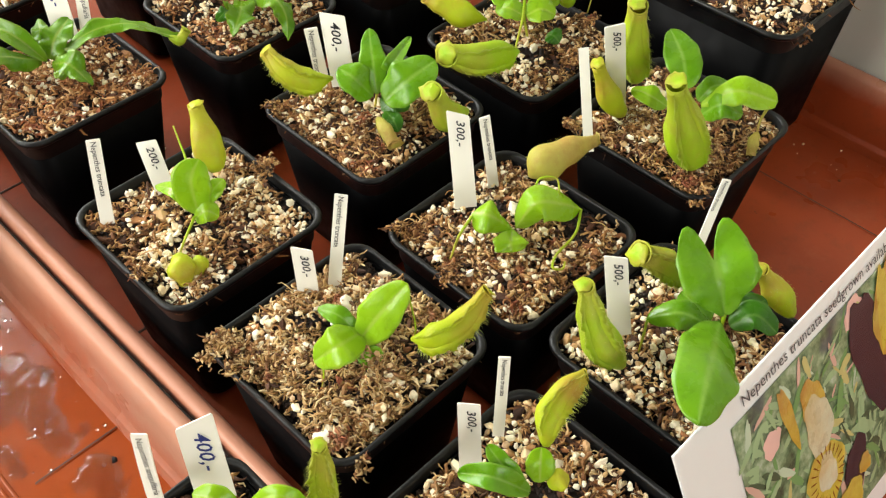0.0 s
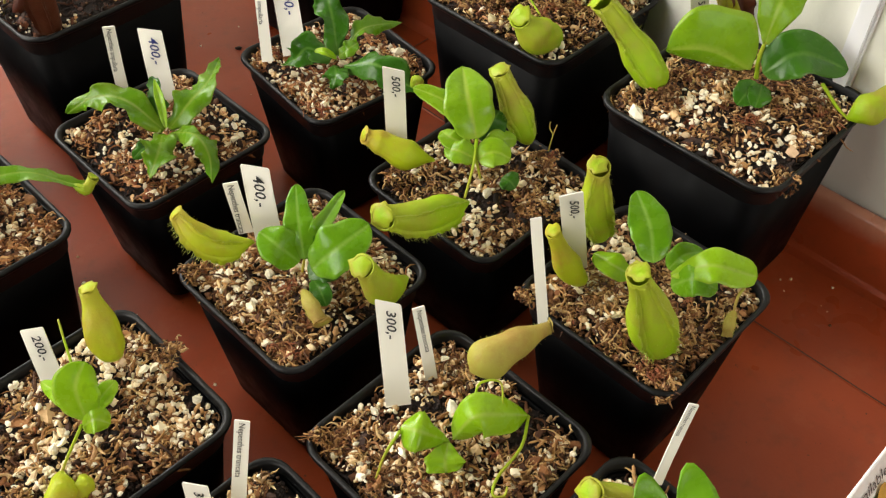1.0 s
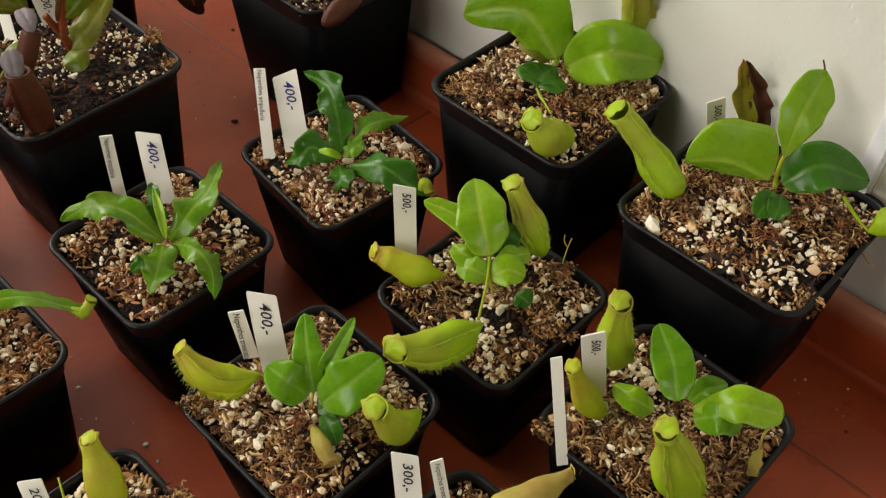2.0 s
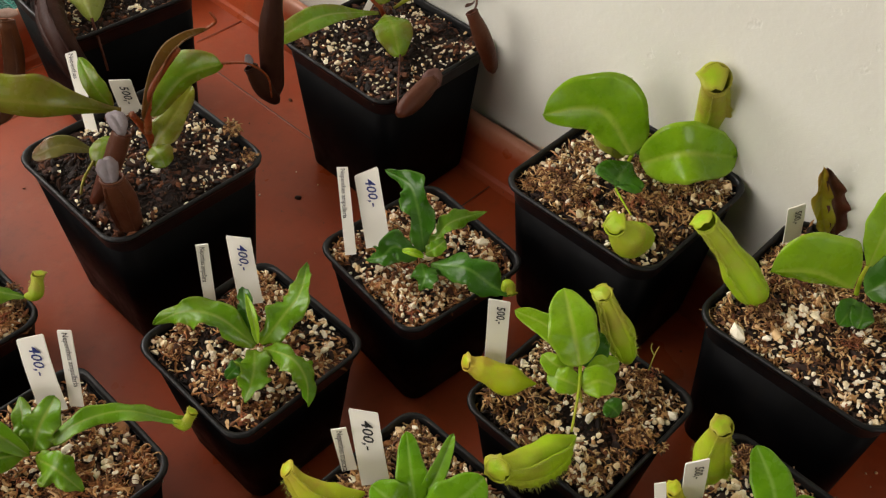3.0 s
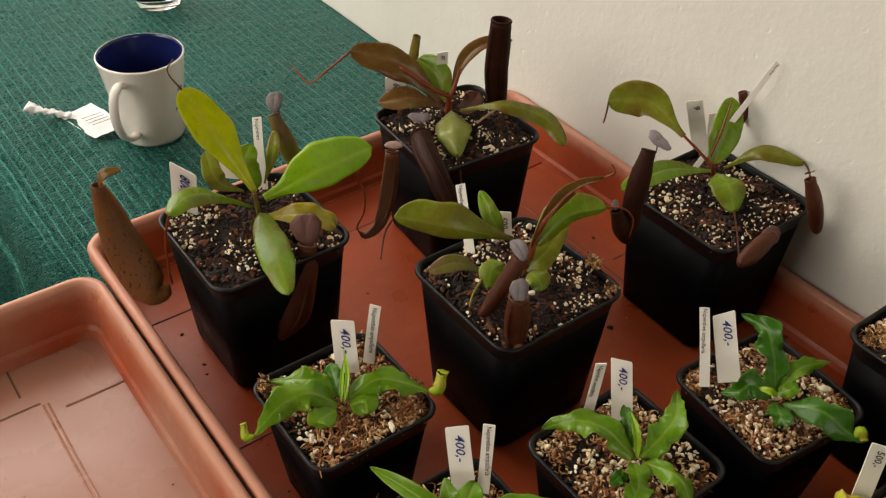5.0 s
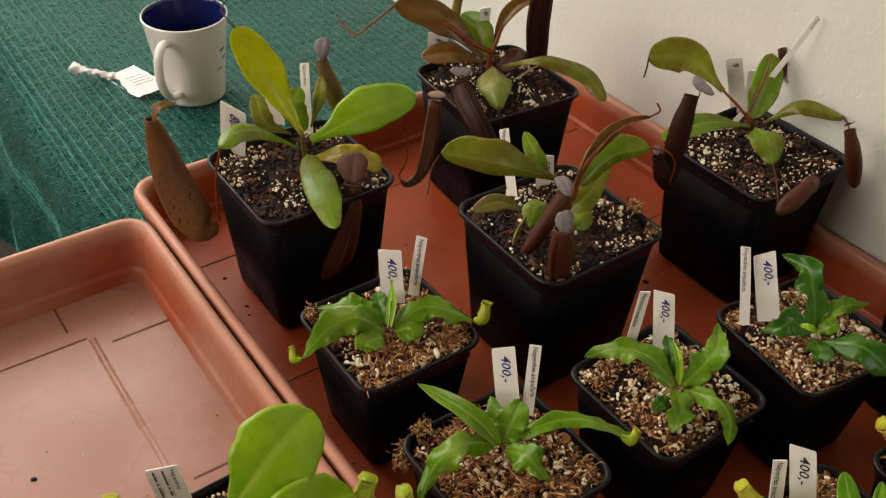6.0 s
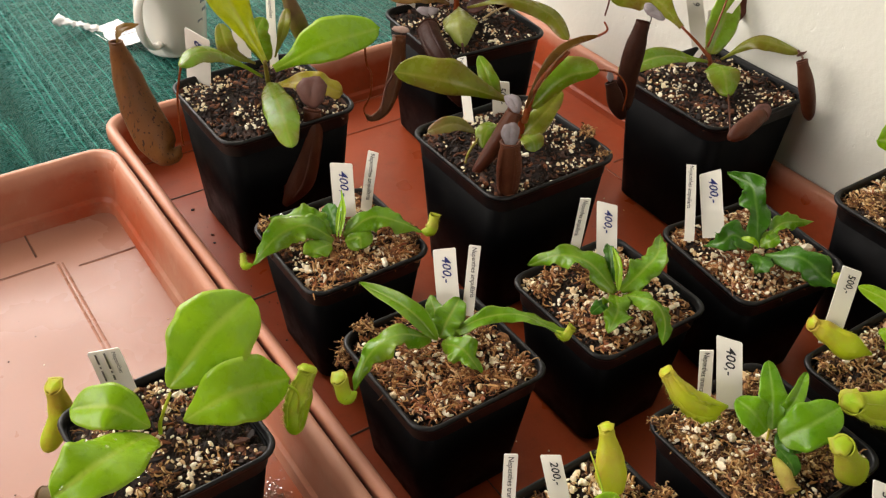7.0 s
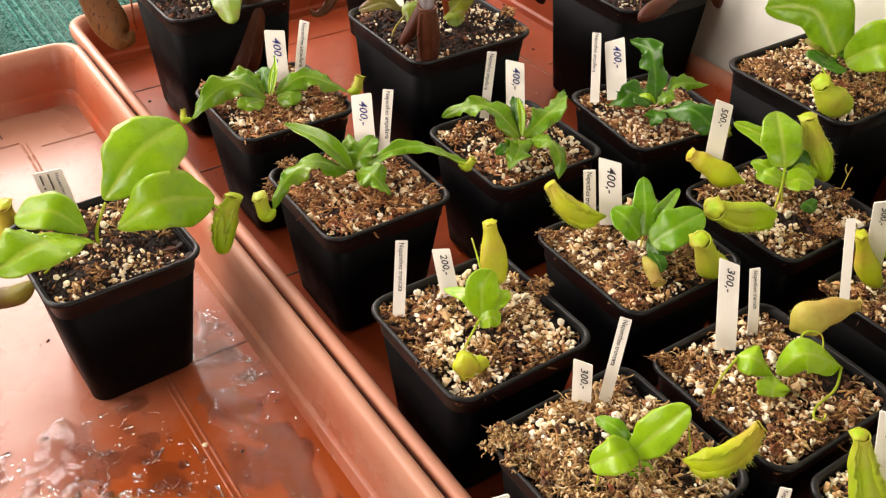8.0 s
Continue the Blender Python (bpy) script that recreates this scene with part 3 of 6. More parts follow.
def pitcher(plant, mat, radii, *ctrl, lid=0.0, tilt=-15, broad=0.64, cap=None, wings=False, lid_at=None, flat=0.6, lid_face=None):
    """A hollow pitcher from its base to its mouth, with peristome, lid and fringed wings.
    lid_at: centre and radius of a lid that stands free of the mouth, in millimetres; flat: its breadth across its length."""
    mat = PITCHERS.get(mat, mat)
    if not lid and not lid_at and mat not in BROWNISH:
        lid, tilt, broad = 1.16, 112, 0.97
    n, seg = 20, 18
    frames = ring_frames(ctrl, n, FRONT)
    rs = [0.001 * r for r in radii]
    loops, uv = [], []
    r_at = []
    for k in range(n + 1):
        s = k / n * (len(rs) - 1)
        i = min(int(s), len(rs) - 2)
        f = s - i
        f = f * f * (3 - 2 * f)
        r = rs[i] * (1 - f) + rs[i + 1] * f
        if k < 4:
            r *= (0.35, 0.72, 0.90, 0.98)[k]
        if mat in BROWNISH and k > n - 5:
            r *= 1 - 0.05 * (k - n + 4)
        if k > n - 2:
            r *= 1.06
        r_at.append(r)
    wob = rng.uniform(0, 6.28)
    lumps = 0.05 if mat in BROWNISH else 0.16
    slant = [(-0.25 if mat in BROWNISH else 0.50) * r_at[n] * max(0, (k - n + 7) / 7) ** 2 for k in range(n + 1)]
    for k, (p, t, s, u) in enumerate(frames):
        loops.append([p + (s * math.cos(a) * 1.0 + u * math.sin(a) * 0.92) * r_at[k] * (1 + 0.02 * math.sin(2 * a + wob + k * 0.25) + lumps * noise.noise((1.2 * math.cos(a) + wob, 1.2 * math.sin(a), k * 0.22))) - t * math.sin(a) * slant[k] for a in (2 * math.pi * i / seg for i in range(seg))])
        uv += [(i / seg, k / n) for i in range(seg)]
    for k in (n, n - 2, n - 5, n - 8):
        p, t, s, u = frames[k]
        q = 0.86 if k == n else 0.84
        loops.append([p + (s * math.cos(a) + u * math.sin(a) * 0.92) * r_at[k] * q - t * math.sin(a) * slant[k] for a in (2 * math.pi * i / seg for i in range(seg))])
        uv += [(i / seg, 0.1 + 0.9 * k / n) for i in range(seg)]
    v, f = skin(loops, True, True)
    body = as_part(mesh_object("pitcher", v, f, mat, uv), plant)
    # rolled lip round the mouth
    p, t, s, u = frames[n]
    rl, tube = [], r_at[n] * (0.15 if mat in BROWNISH else 0.10)
    luv = []
    for i in range(seg + 1):
        a = 2 * math.pi * i / seg
        d = s * math.cos(a) + u * math.sin(a) * 0.92
        rl.append([p + t * tube * 0.2 + d * (r_at[n] * 0.98 + tube * math.cos(b)) + t * tube * 1.1 * math.sin(b) - t * slant[n] * math.sin(a) for b in (2 * math.pi * j / 6 for j in range(6))])
        luv += [(i / seg, 0.95)] * 6
    v, f = skin(rl)
    as_part(mesh_object("peristome", v, f, mat, luv), body)
    if lid:
        o = radians(tilt)
        hinge = p + t * r_at[n] * 0.15 - u * r_at[n] * 0.25 if tilt < 0 else p + t * r_at[n] * 0.60 - u * r_at[n] * (1.05 if tilt > 100 else 0.92)
        dome = 0.12 if tilt > 100 else 0.0
        back = (t * math.cos(o) + u * math.sin(o) + s * rng.uniform(-0.25, 0.25)).normalized()
        s = (s - back * s.dot(back)).normalized()
        nrm = s.cross(back).normalized()
        if nrm.dot(FRONT) < 0:
            nrm = -nrm
        if nrm.dot(t) < 0:
            dome = -dome
        lv, lf, luv = [], [], []
        rr = r_at[n] * lid * 0.95
        ragged = 0.06 if mat in BROWNISH else 0.11
        for j in range(5):
            for i in range(16):
                a = 2 * math.pi * i / 16
                q = j / 4
                lv.append(hinge + back * rr * (0.94 + 1.02 * q * (1 + ragged * math.sin(5 * a + wob) + 0.6 * ragged * math.sin(8 * a + 2 * wob)) * math.cos(a)) + s * rr * broad * q * (1 + ragged * math.sin(5 * a + wob) + 0.6 * ragged * math.sin(8 * a + 2 * wob)) * math.sin(a) * (1 - 0.14 * math.cos(a)) + nrm * rr * dome * (1 - q * q) - nrm * rr * (0.16 * q * q * math.sin(a) ** 2 - 0.05 * q * math.cos(a * 3)))
                luv.append((i / 16, q))
        k = len(lv)
        lv += [x - nrm * 0.0004 for x in lv]
        luv += luv
        for j in range(4):
            for i in range(16):
                a, b = j * 16 + i, j * 16 + (i + 1) % 16
                lf += [(a, a + 16, b + 16, b), (k + a, k + b, k + b + 16, k + a + 16)]
        for i in range(16):
            a, b = 64 + i, 64 + (i + 1) % 16
            lf.append((a, k + a, k + b, b))
        as_part(mesh_object("lid", lv, lf, cap or (LID if mat in BROWNISH else mat), luv), body)
    if lid_at:
        centre, rr = Vector(lid_at[:3]) * 0.001, lid_at[3] * 0.001
        nrm = (lid_face or FRONT).normalized()
        back = (p - centre) - nrm * (p - centre).dot(nrm)
        back = back.normalized() if back.length > 1e-5 else t.cross(nrm).normalized()
        s = nrm.cross(back)
        lv, luv = [], []
        for j in range(5):
            q = j / 4
            for i in range(18):
                a = 2 * math.pi * i / 18
                rim = rr * q * (1 + 0.07 * math.sin(3 * a + wob) + 0.04 * math.sin(7 * a))
                lv.append(centre + back * rim * math.cos(a) + s * rim * flat * math.sin(a) * (1 - 0.12 * math.cos(a)) + nrm * rr * (0.20 * (1 - q * q) - 0.10 * math.exp(-(q * math.sin(a) / 0.15) ** 2)))
                luv.append((i / 18, q))
        k = len(lv)
        lv += [x - nrm * 0.0005 for x in lv]
        lf = []
        for j in range(4):
            for i in range(18):
                a, b = j * 18 + i, j * 18 + (i + 1) % 18
                lf += [(a, a + 18, b + 18, b), (k + a, k + b, k + b + 18, k + a + 18)]
        lf += [(72 + i, k + 72 + i, k + 72 + (i + 1) % 18, 72 + (i + 1) % 18) for i in range(18)]
        as_part(mesh_object("lid", lv, lf, cap or (LID if mat in BROWNISH else mat), luv + luv), body)
        # short neck from the rim of the mouth to the lid
        rear = max((p + (s0 * math.cos(a) + u0 * 0.92 * math.sin(a)) * r_at[n] for _, _, s0, u0 in frames[-1:] for a in (math.pi * i / 6 for i in range(12))), key=lambda x: -(x - centre).length)
        neck = [rear, rear.lerp(centre, 0.5) - nrm * rr * 0.15, centre + back * rr * 0.55]
        v, f = skin([[x + (s * math.cos(a) + t * math.sin(a)) * max(rr * 0.10, 0.0005) for a in (2 * math.pi * i / 6 for i in range(6))] for x in neck], True, True)
        as_part(mesh_object("lid_neck", v, f, mat, [(0.5, 0.9)] * len(v)), body)
    if mat not in BROWNISH:
        # soft hairs over the whole skin
        hv, hf, huv = [], [], []
        for k in range(170):
            x = rng.uniform(0.15, 0.97) * n
            i = int(x)
            p0, t, s, u = frames[i]
            p0 = p0.lerp(frames[min(i + 1, n)][0], x - i)
            a = rng.uniform(0, 6.28)
            d = s * math.cos(a) + u * math.sin(a) * 0.92
            r = r_at[i] * (1 - x + i) + r_at[min(i + 1, n)] * (x - i)
            q = p0 + d * r * 0.99
            w = t.cross(d) * 0.00009
            hv += [q - w, q + w, q + t * 0.00009, q + d * rng.uniform(0.0006, 0.0015) + t * rng.uniform(-0.0004, 0.0006)]
            huv += [(0.5, x / n)] * 4
            j = 4 * k
            hf += [(j, j + 1, j + 3), (j + 1, j + 2, j + 3), (j + 2, j, j + 3)]
        as_part(mesh_object("hairs", hv, hf, FRINGE, huv), body, kind="stuff")
    if wings:
        for sgn in (-0.62, 0.55):
            wv, wf, wuv = [], [], []
            m = 72
            for k in range(m + 1):
                g = 0.12 + 0.85 * k / m
                x = g * n
                i = min(int(x), n - 1)
                fr = x - i
                p0 = frames[i][0].lerp(frames[i + 1][0], fr)
                _, t, s, u = frames[i]
                r = r_at[i] * (1 - fr) + r_at[i + 1] * fr
                d = (u * math.cos(sgn) + s * math.sin(sgn)).normalized()
                high = (0.0020 if mat in BROWNISH else 0.0029 + 0.0005 * math.sin(k * 0.9 + wob)) * math.sin(math.pi * min(max(k / m, 0.04), 0.96)) ** 0.5
                sway = s * (0.16 * high * math.sin(k * 0.42 + wob + sgn) + 0.30 * high * sgn)
                wv += [p0 + d * r * 0.93 - s * 0.00075, p0 + d * (r + high * 0.75) + sway, p0 + d * r * 0.93 + s * 0.00075]
                wuv += [(0.5, g)] * 3
                if k < m:
                    j = len(wv)
                    tip = d * rng.uniform(0.0010, 0.0038) + t * rng.uniform(-0.0009, 0.0009) + s * rng.uniform(-0.0006, 0.0006)
                    root = p0 + d * (r + high * 0.73) + sway
                    wv += [root - t * 0.00011, root + t * 0.00011, root + s * 0.00014, root + tip]
                    wuv += [(0.5, g)] * 4
                    wf += [(j, j + 1, j + 3), (j + 1, j + 2, j + 3), (j + 2, j, j + 3)]
            for k in range(m):
                a = k * 7
                wf += [(a, a + 1, a + 8, a + 7), (a + 1, a + 2, a + 9, a + 8)]
            wing = mesh_object("wing", wv, wf, mat, wuv)
            if mat not in BROWNISH:
                wing.data.materials.append(FRINGE)
                for q in wing.data.polygons:
                    q.material_index = int(len(q.vertices) == 3)
            as_part(wing, body)
    return body


# ---- pots and potting mix ----


def pot_parts(root, side, height, base, foot):
    """Tapered square pot with a rolled rim, as body and rim under the plant's root."""
    h, b = side / 2, base / 2
    r = side * 0.13
    body = [rounded_loop(b - 0.002, b - 0.002, r * 0.8, foot + 0.001), rounded_loop(b, b, r * 0.8, foot + 0.003),
            rounded_loop(h - 0.0030, h - 0.0030, r, height - 0.005), rounded_loop(h - 0.0042, h - 0.0042, r, height - 0.005),
            rounded_loop(b + (h - b) * 0.8 - 0.0034, b + (h - b) * 0.8 - 0.0034, r, height * 0.8)]
    v, f = skin(body, cap_start=True)
    pot = as_part(mesh_object("pot", v, f, POT), root)
    rim = [rounded_loop(h - q, h - q, r, height - z) for q, z in ((0.0030, 0.0042), (0.0009, 0.0038), (0.0002, 0.0026), (0.0, 0.0013), (0.0005, 0.0003),
                                                                  (0.0012, 0.0), (0.0020, 0.0003), (0.0026, 0.0012), (0.0034, 0.014))]
    v, f = skin(rim)
    as_part(mesh_object("rim", v, f, POTRIM), pot)
    return pot


def make_mix(name, stops, rough=0.85, bump=0.4, drift=None, grime=0.5):
    m = material(name, stops[0][1], rough)
    n = Nodes(m)
    c = n.ramp(n.island(), stops)
    if drift:
        c = n.mix(n.range(n.noise(85, 2, 0.5), 0.60, 0.68, 0, 0.75), c, drift[0])
        c = n.mix(n.range(n.noise(62, 2, 0.5), 0.30, 0.42, 0.6, 0), c, drift[1])
    c = n.mix(n.range(n.noise(420, 4, 0.7), 0.50, 0.78, 0, grime), c, tuple(0.45 * x for x in stops[0][1]))
    n.colour(c)
    n.bump(n.noise(900, 3, 0.7), bump, 0.0006)
    return m


SOIL = make_mix("dark_potting_soil", ((0, (0.007, 0.003, 0.0015)), (1, (0.015, 0.006, 0.003))), 0.95, 1.0)
CRUMB = make_mix("soil_crumb", ((0, (0.006, 0.003, 0.002)), (0.55, (0.022, 0.009, 0.004)), (0.85, (0.055, 0.021, 0.008)), (1, (0.12, 0.052, 0.018))), 0.85)
PERLITE = make_mix("perlite", ((0, (0.50, 0.27, 0.10)), (0.13, (0.80, 0.57, 0.31)), (0.35, (0.92, 0.78, 0.52)), (0.92, (0.95, 0.89, 0.72)), (1, (0.58, 0.31, 0.12))), 0.8, grime=0.22)
BARK = make_mix("bark_chips", ((0, (0.022, 0.009, 0.004)), (0.35, (0.085, 0.030, 0.011)), (0.65, (0.24, 0.090, 0.028)), (0.9, (0.46, 0.22, 0.075)), (1, (0.30, 0.075, 0.034))), 0.8)
MOSS = make_mix("sphagnum_moss", ((0, (0.040, 0.016, 0.007)), (0.28, (0.17, 0.066, 0.021)), (0.52, (0.39, 0.19, 0.062)), (0.75, (0.60, 0.35, 0.135)), (0.92, (0.80, 0.57, 0.28)), (1, (0.34, 0.11, 0.036))), 0.85, 0.4, ((0.30, 0.080, 0.032), (0.15, 0.060, 0.022)))
REDMOSS = make_mix("reddish_sphagnum_moss", ((0, (0.050, 0.018, 0.007)), (0.26, (0.20, 0.068, 0.021)), (0.52, (0.42, 0.17, 0.052)), (0.78, (0.62, 0.33, 0.125)), (0.92, (0.80, 0.56, 0.29)), (1, (0.38, 0.095, 0.032))), 0.85, 0.4, ((0.34, 0.080, 0.034), (0.19, 0.062, 0.022)))
PALEMOSS = make_mix("pale_sphagnum_moss", ((0, (0.085, 0.036, 0.013)), (0.2, (0.28, 0.135, 0.045)), (0.45, (0.52, 0.31, 0.12)), (0.7, (0.68, 0.47, 0.21)), (0.9, (0.78, 0.61, 0.35)), (1, (0.34, 0.13, 0.045))), 0.85, 0.4, ((0.34, 0.085, 0.045), (0.24, 0.11, 0.040)))
DARKBARK = make_mix("dark_bark", ((0, (0.007, 0.004, 0.003)), (0.45, (0.024, 0.009, 0.004)), (0.72, (0.070, 0.021, 0.007)), (1, (0.20, 0.064, 0.020))), 0.85)

# perlite count and radius, bark count and material, moss tufts and strand length, shreds (millimetres)
COARSE = (700, 1.24, 260, BARK, 150, 3.8, 170)
MIXED = (520, 1.18, 260, BARK, 240, 3.6, 230)
LOAM = (400, 1.28, 380, DARKBARK, 200, 3.4, 220)
MOSSY = (260, 1.40, 240, BARK, 330, 2.9, 380)
FIBROUS = (300, 1.20, 280, BARK, 190, 4.0, 420)
RUSTY = (540, 1.14, 360, BARK, 170, 3.6, 220)
GRITTY = (300, 1.15, 520, DARKBARK, 45, 3.6, 100)
DARK = (290, 0.98, 760, DARKBARK, 12, 3.4, 70)

PHI = (1 + 5 ** 0.5) / 2
ICO = np.array([(-1, PHI, 0), (1, PHI, 0), (-1, -PHI, 0), (1, -PHI, 0), (0, -1, PHI), (0, 1, PHI), (0, -1, -PHI), (0, 1, -PHI), (PHI, 0, -1), (PHI, 0, 1), (-PHI, 0, -1), (-PHI, 0, 1)]) / 1.9
ICO_F = ((0, 11, 5), (0, 5, 1), (0, 1, 7), (0, 7, 10), (0, 10, 11), (1, 5, 9), (5, 11, 4), (11, 10, 2), (10, 7, 6), (7, 1, 8),
         (3, 9, 4), (3, 4, 2), (3, 2, 6), (3, 6, 8), (3, 8, 9), (4, 9, 5), (2, 4, 11), (6, 2, 10), (8, 6, 7), (9, 8, 1))


def turns(n, flat):
    """n random rotation matrices; flat keeps the z axis near upright."""
    a, b, c = rng.uniform(0, 2 * np.pi, n), rng.normal(0, flat, n), rng.normal(0, flat, n)
    ca, sa, cb, sb, cc, sc = np.cos(a), np.sin(a), np.cos(b), np.sin(b), np.cos(c), np.sin(c)
    z, o = np.zeros(n), np.ones(n)
    rz = np.stack([ca, -sa, z, sa, ca, z, z, z, o], 1).reshape(n, 3, 3)
    rx = np.stack([o, z, z, z, cb, -sb, z, sb, cb], 1).reshape(n, 3, 3)
    ry = np.stack([cc, z, sc, z, o, z, -sc, z, cc], 1).reshape(n, 3, 3)
    return rz @ rx @ ry


def scatter(name, where, sizes, mat, flat, smooth):
    """One mesh of many irregular grains at the given places."""
    n = len(where)
    base = ICO[None] * (1 + rng.uniform(-0.30, 0.26, (n, 12, 1)))
    v = np.einsum("nij,nkj->nki", turns(n, flat), base * sizes[:, None, :]) + where[:, None, :]
    f = (np.array(ICO_F)[None] + 12 * np.arange(n)[:, None, None]).reshape(-1, 3)
    me = bpy.data.meshes.new(name)
    v = v.reshape(-1, 3)
    me.vertices.add(len(v))
    me.vertices.foreach_set("co", v.astype(np.float32).ravel())
    me.loops.add(3 * len(f))
    me.loops.foreach_set("vertex_index", f.astype(np.int32).ravel())
    me.polygons.add(len(f))
    me.polygons.foreach_set("loop_start", np.arange(0, 3 * len(f), 3, dtype=np.int32))
    me.materials.append(mat)
    me.update(calc_edges=True)
    me.polygons.foreach_set("use_smooth", np.full(len(f), smooth))
    return new(name, me)


def strands(name, where, length, mat, thin=(0.22, 0.75)):
    """Many short curled moss threads, three-sided and tapering, as one mesh."""
    n, steps = len(where), 5
    a, bend, rise = rng.uniform(0, 6.28, n), rng.normal(0, 2.3, n), rng.uniform(-0.5, 0.9, n)
    l = length * 0.001 * np.exp(rng.normal(0, 0.35, n)) / (steps - 1)
    r = 0.001 * rng.uniform(*thin, n)
    p = np.array(where)
    rows = []
    for i in range(steps):
        g = i / (steps - 1)
        d = np.stack([np.cos(a + bend * g), np.sin(a + bend * g), rise - 1.8 * g * np.maximum(rise, 0.1)], 1)
        s = np.stack([-d[:, 1], d[:, 0], np.full(n, 0.3)], 1)
        rr = (r * (1.05 - 0.70 * g ** 3) * rng.uniform(0.6, 1.4, n))[:, None]
        rows += [p + s * rr, p - s * rr, p + rr * np.array([[0, 0, 1.1]])]
        p = p + d * l[:, None] + rng.normal(0, 0.00036, (n, 3))
    v = np.stack(rows, 1)
    quads = [(3 * i + j, 3 * i + (j + 1) % 3, 3 * i + 3 + (j + 1) % 3, 3 * i + 3 + j) for i in range(steps - 1) for j in range(3)]
    f = (np.array(quads)[None] + 3 * steps * np.arange(n)[:, None, None]).reshape(-1, 4)
    me = bpy.data.meshes.new(name)
    me.vertices.add(n * 3 * steps)
    me.vertices.foreach_set("co", v.astype(np.float32).ravel())
    me.loops.add(4 * len(f))
    me.loops.foreach_set("vertex_index", f.astype(np.int32).ravel())
    me.polygons.add(len(f))
    me.polygons.foreach_set("loop_start", np.arange(0, 4 * len(f), 4, dtype=np.int32))
    me.materials.append(mat)
    me.update(calc_edges=True)
    return new(name, me)


def tufts(centres, wide, each):
    """Places of threads in small rounded tufts round the given centres."""
    out = []
    for c in centres:
        k = int(each * rng.uniform(0.5, 1.5))
        size = wide * 0.001 * rng.uniform(0.6, 1.5)
        q = rng.normal(0, 0.5, (k, 3)) * size
        q[:, 2] = np.abs(q[:, 2]) * 0.55
        out.append(q + np.array(c)[None])
    return np.concatenate(out)


def spill(plant, n, x, y, z, spread, drop, mat=MOSS):
    """Tufts of moss that bulge over the rim; millimetres in the pot's own frame."""
    k = max(4, n // 7)
    c = np.array((x, y, z)) * 0.001 + rng.normal(0, 0.00075 * spread, (k, 3)) * np.array((1, 1, 0.3))
    c[:, 2] -= 0.001 * drop * rng.uniform(0, 1, k) ** 1.5
    return as_part(strands("moss_tuft", tufts(c, 2.6, 22), 2.0, mat), plant, kind="stuff")


SMALL, LARGE, MEDIUM = (0.0868, 0.088, 0.063), (0.1060, 0.110, 0.084), (0.0865, 0.086, 0.062)


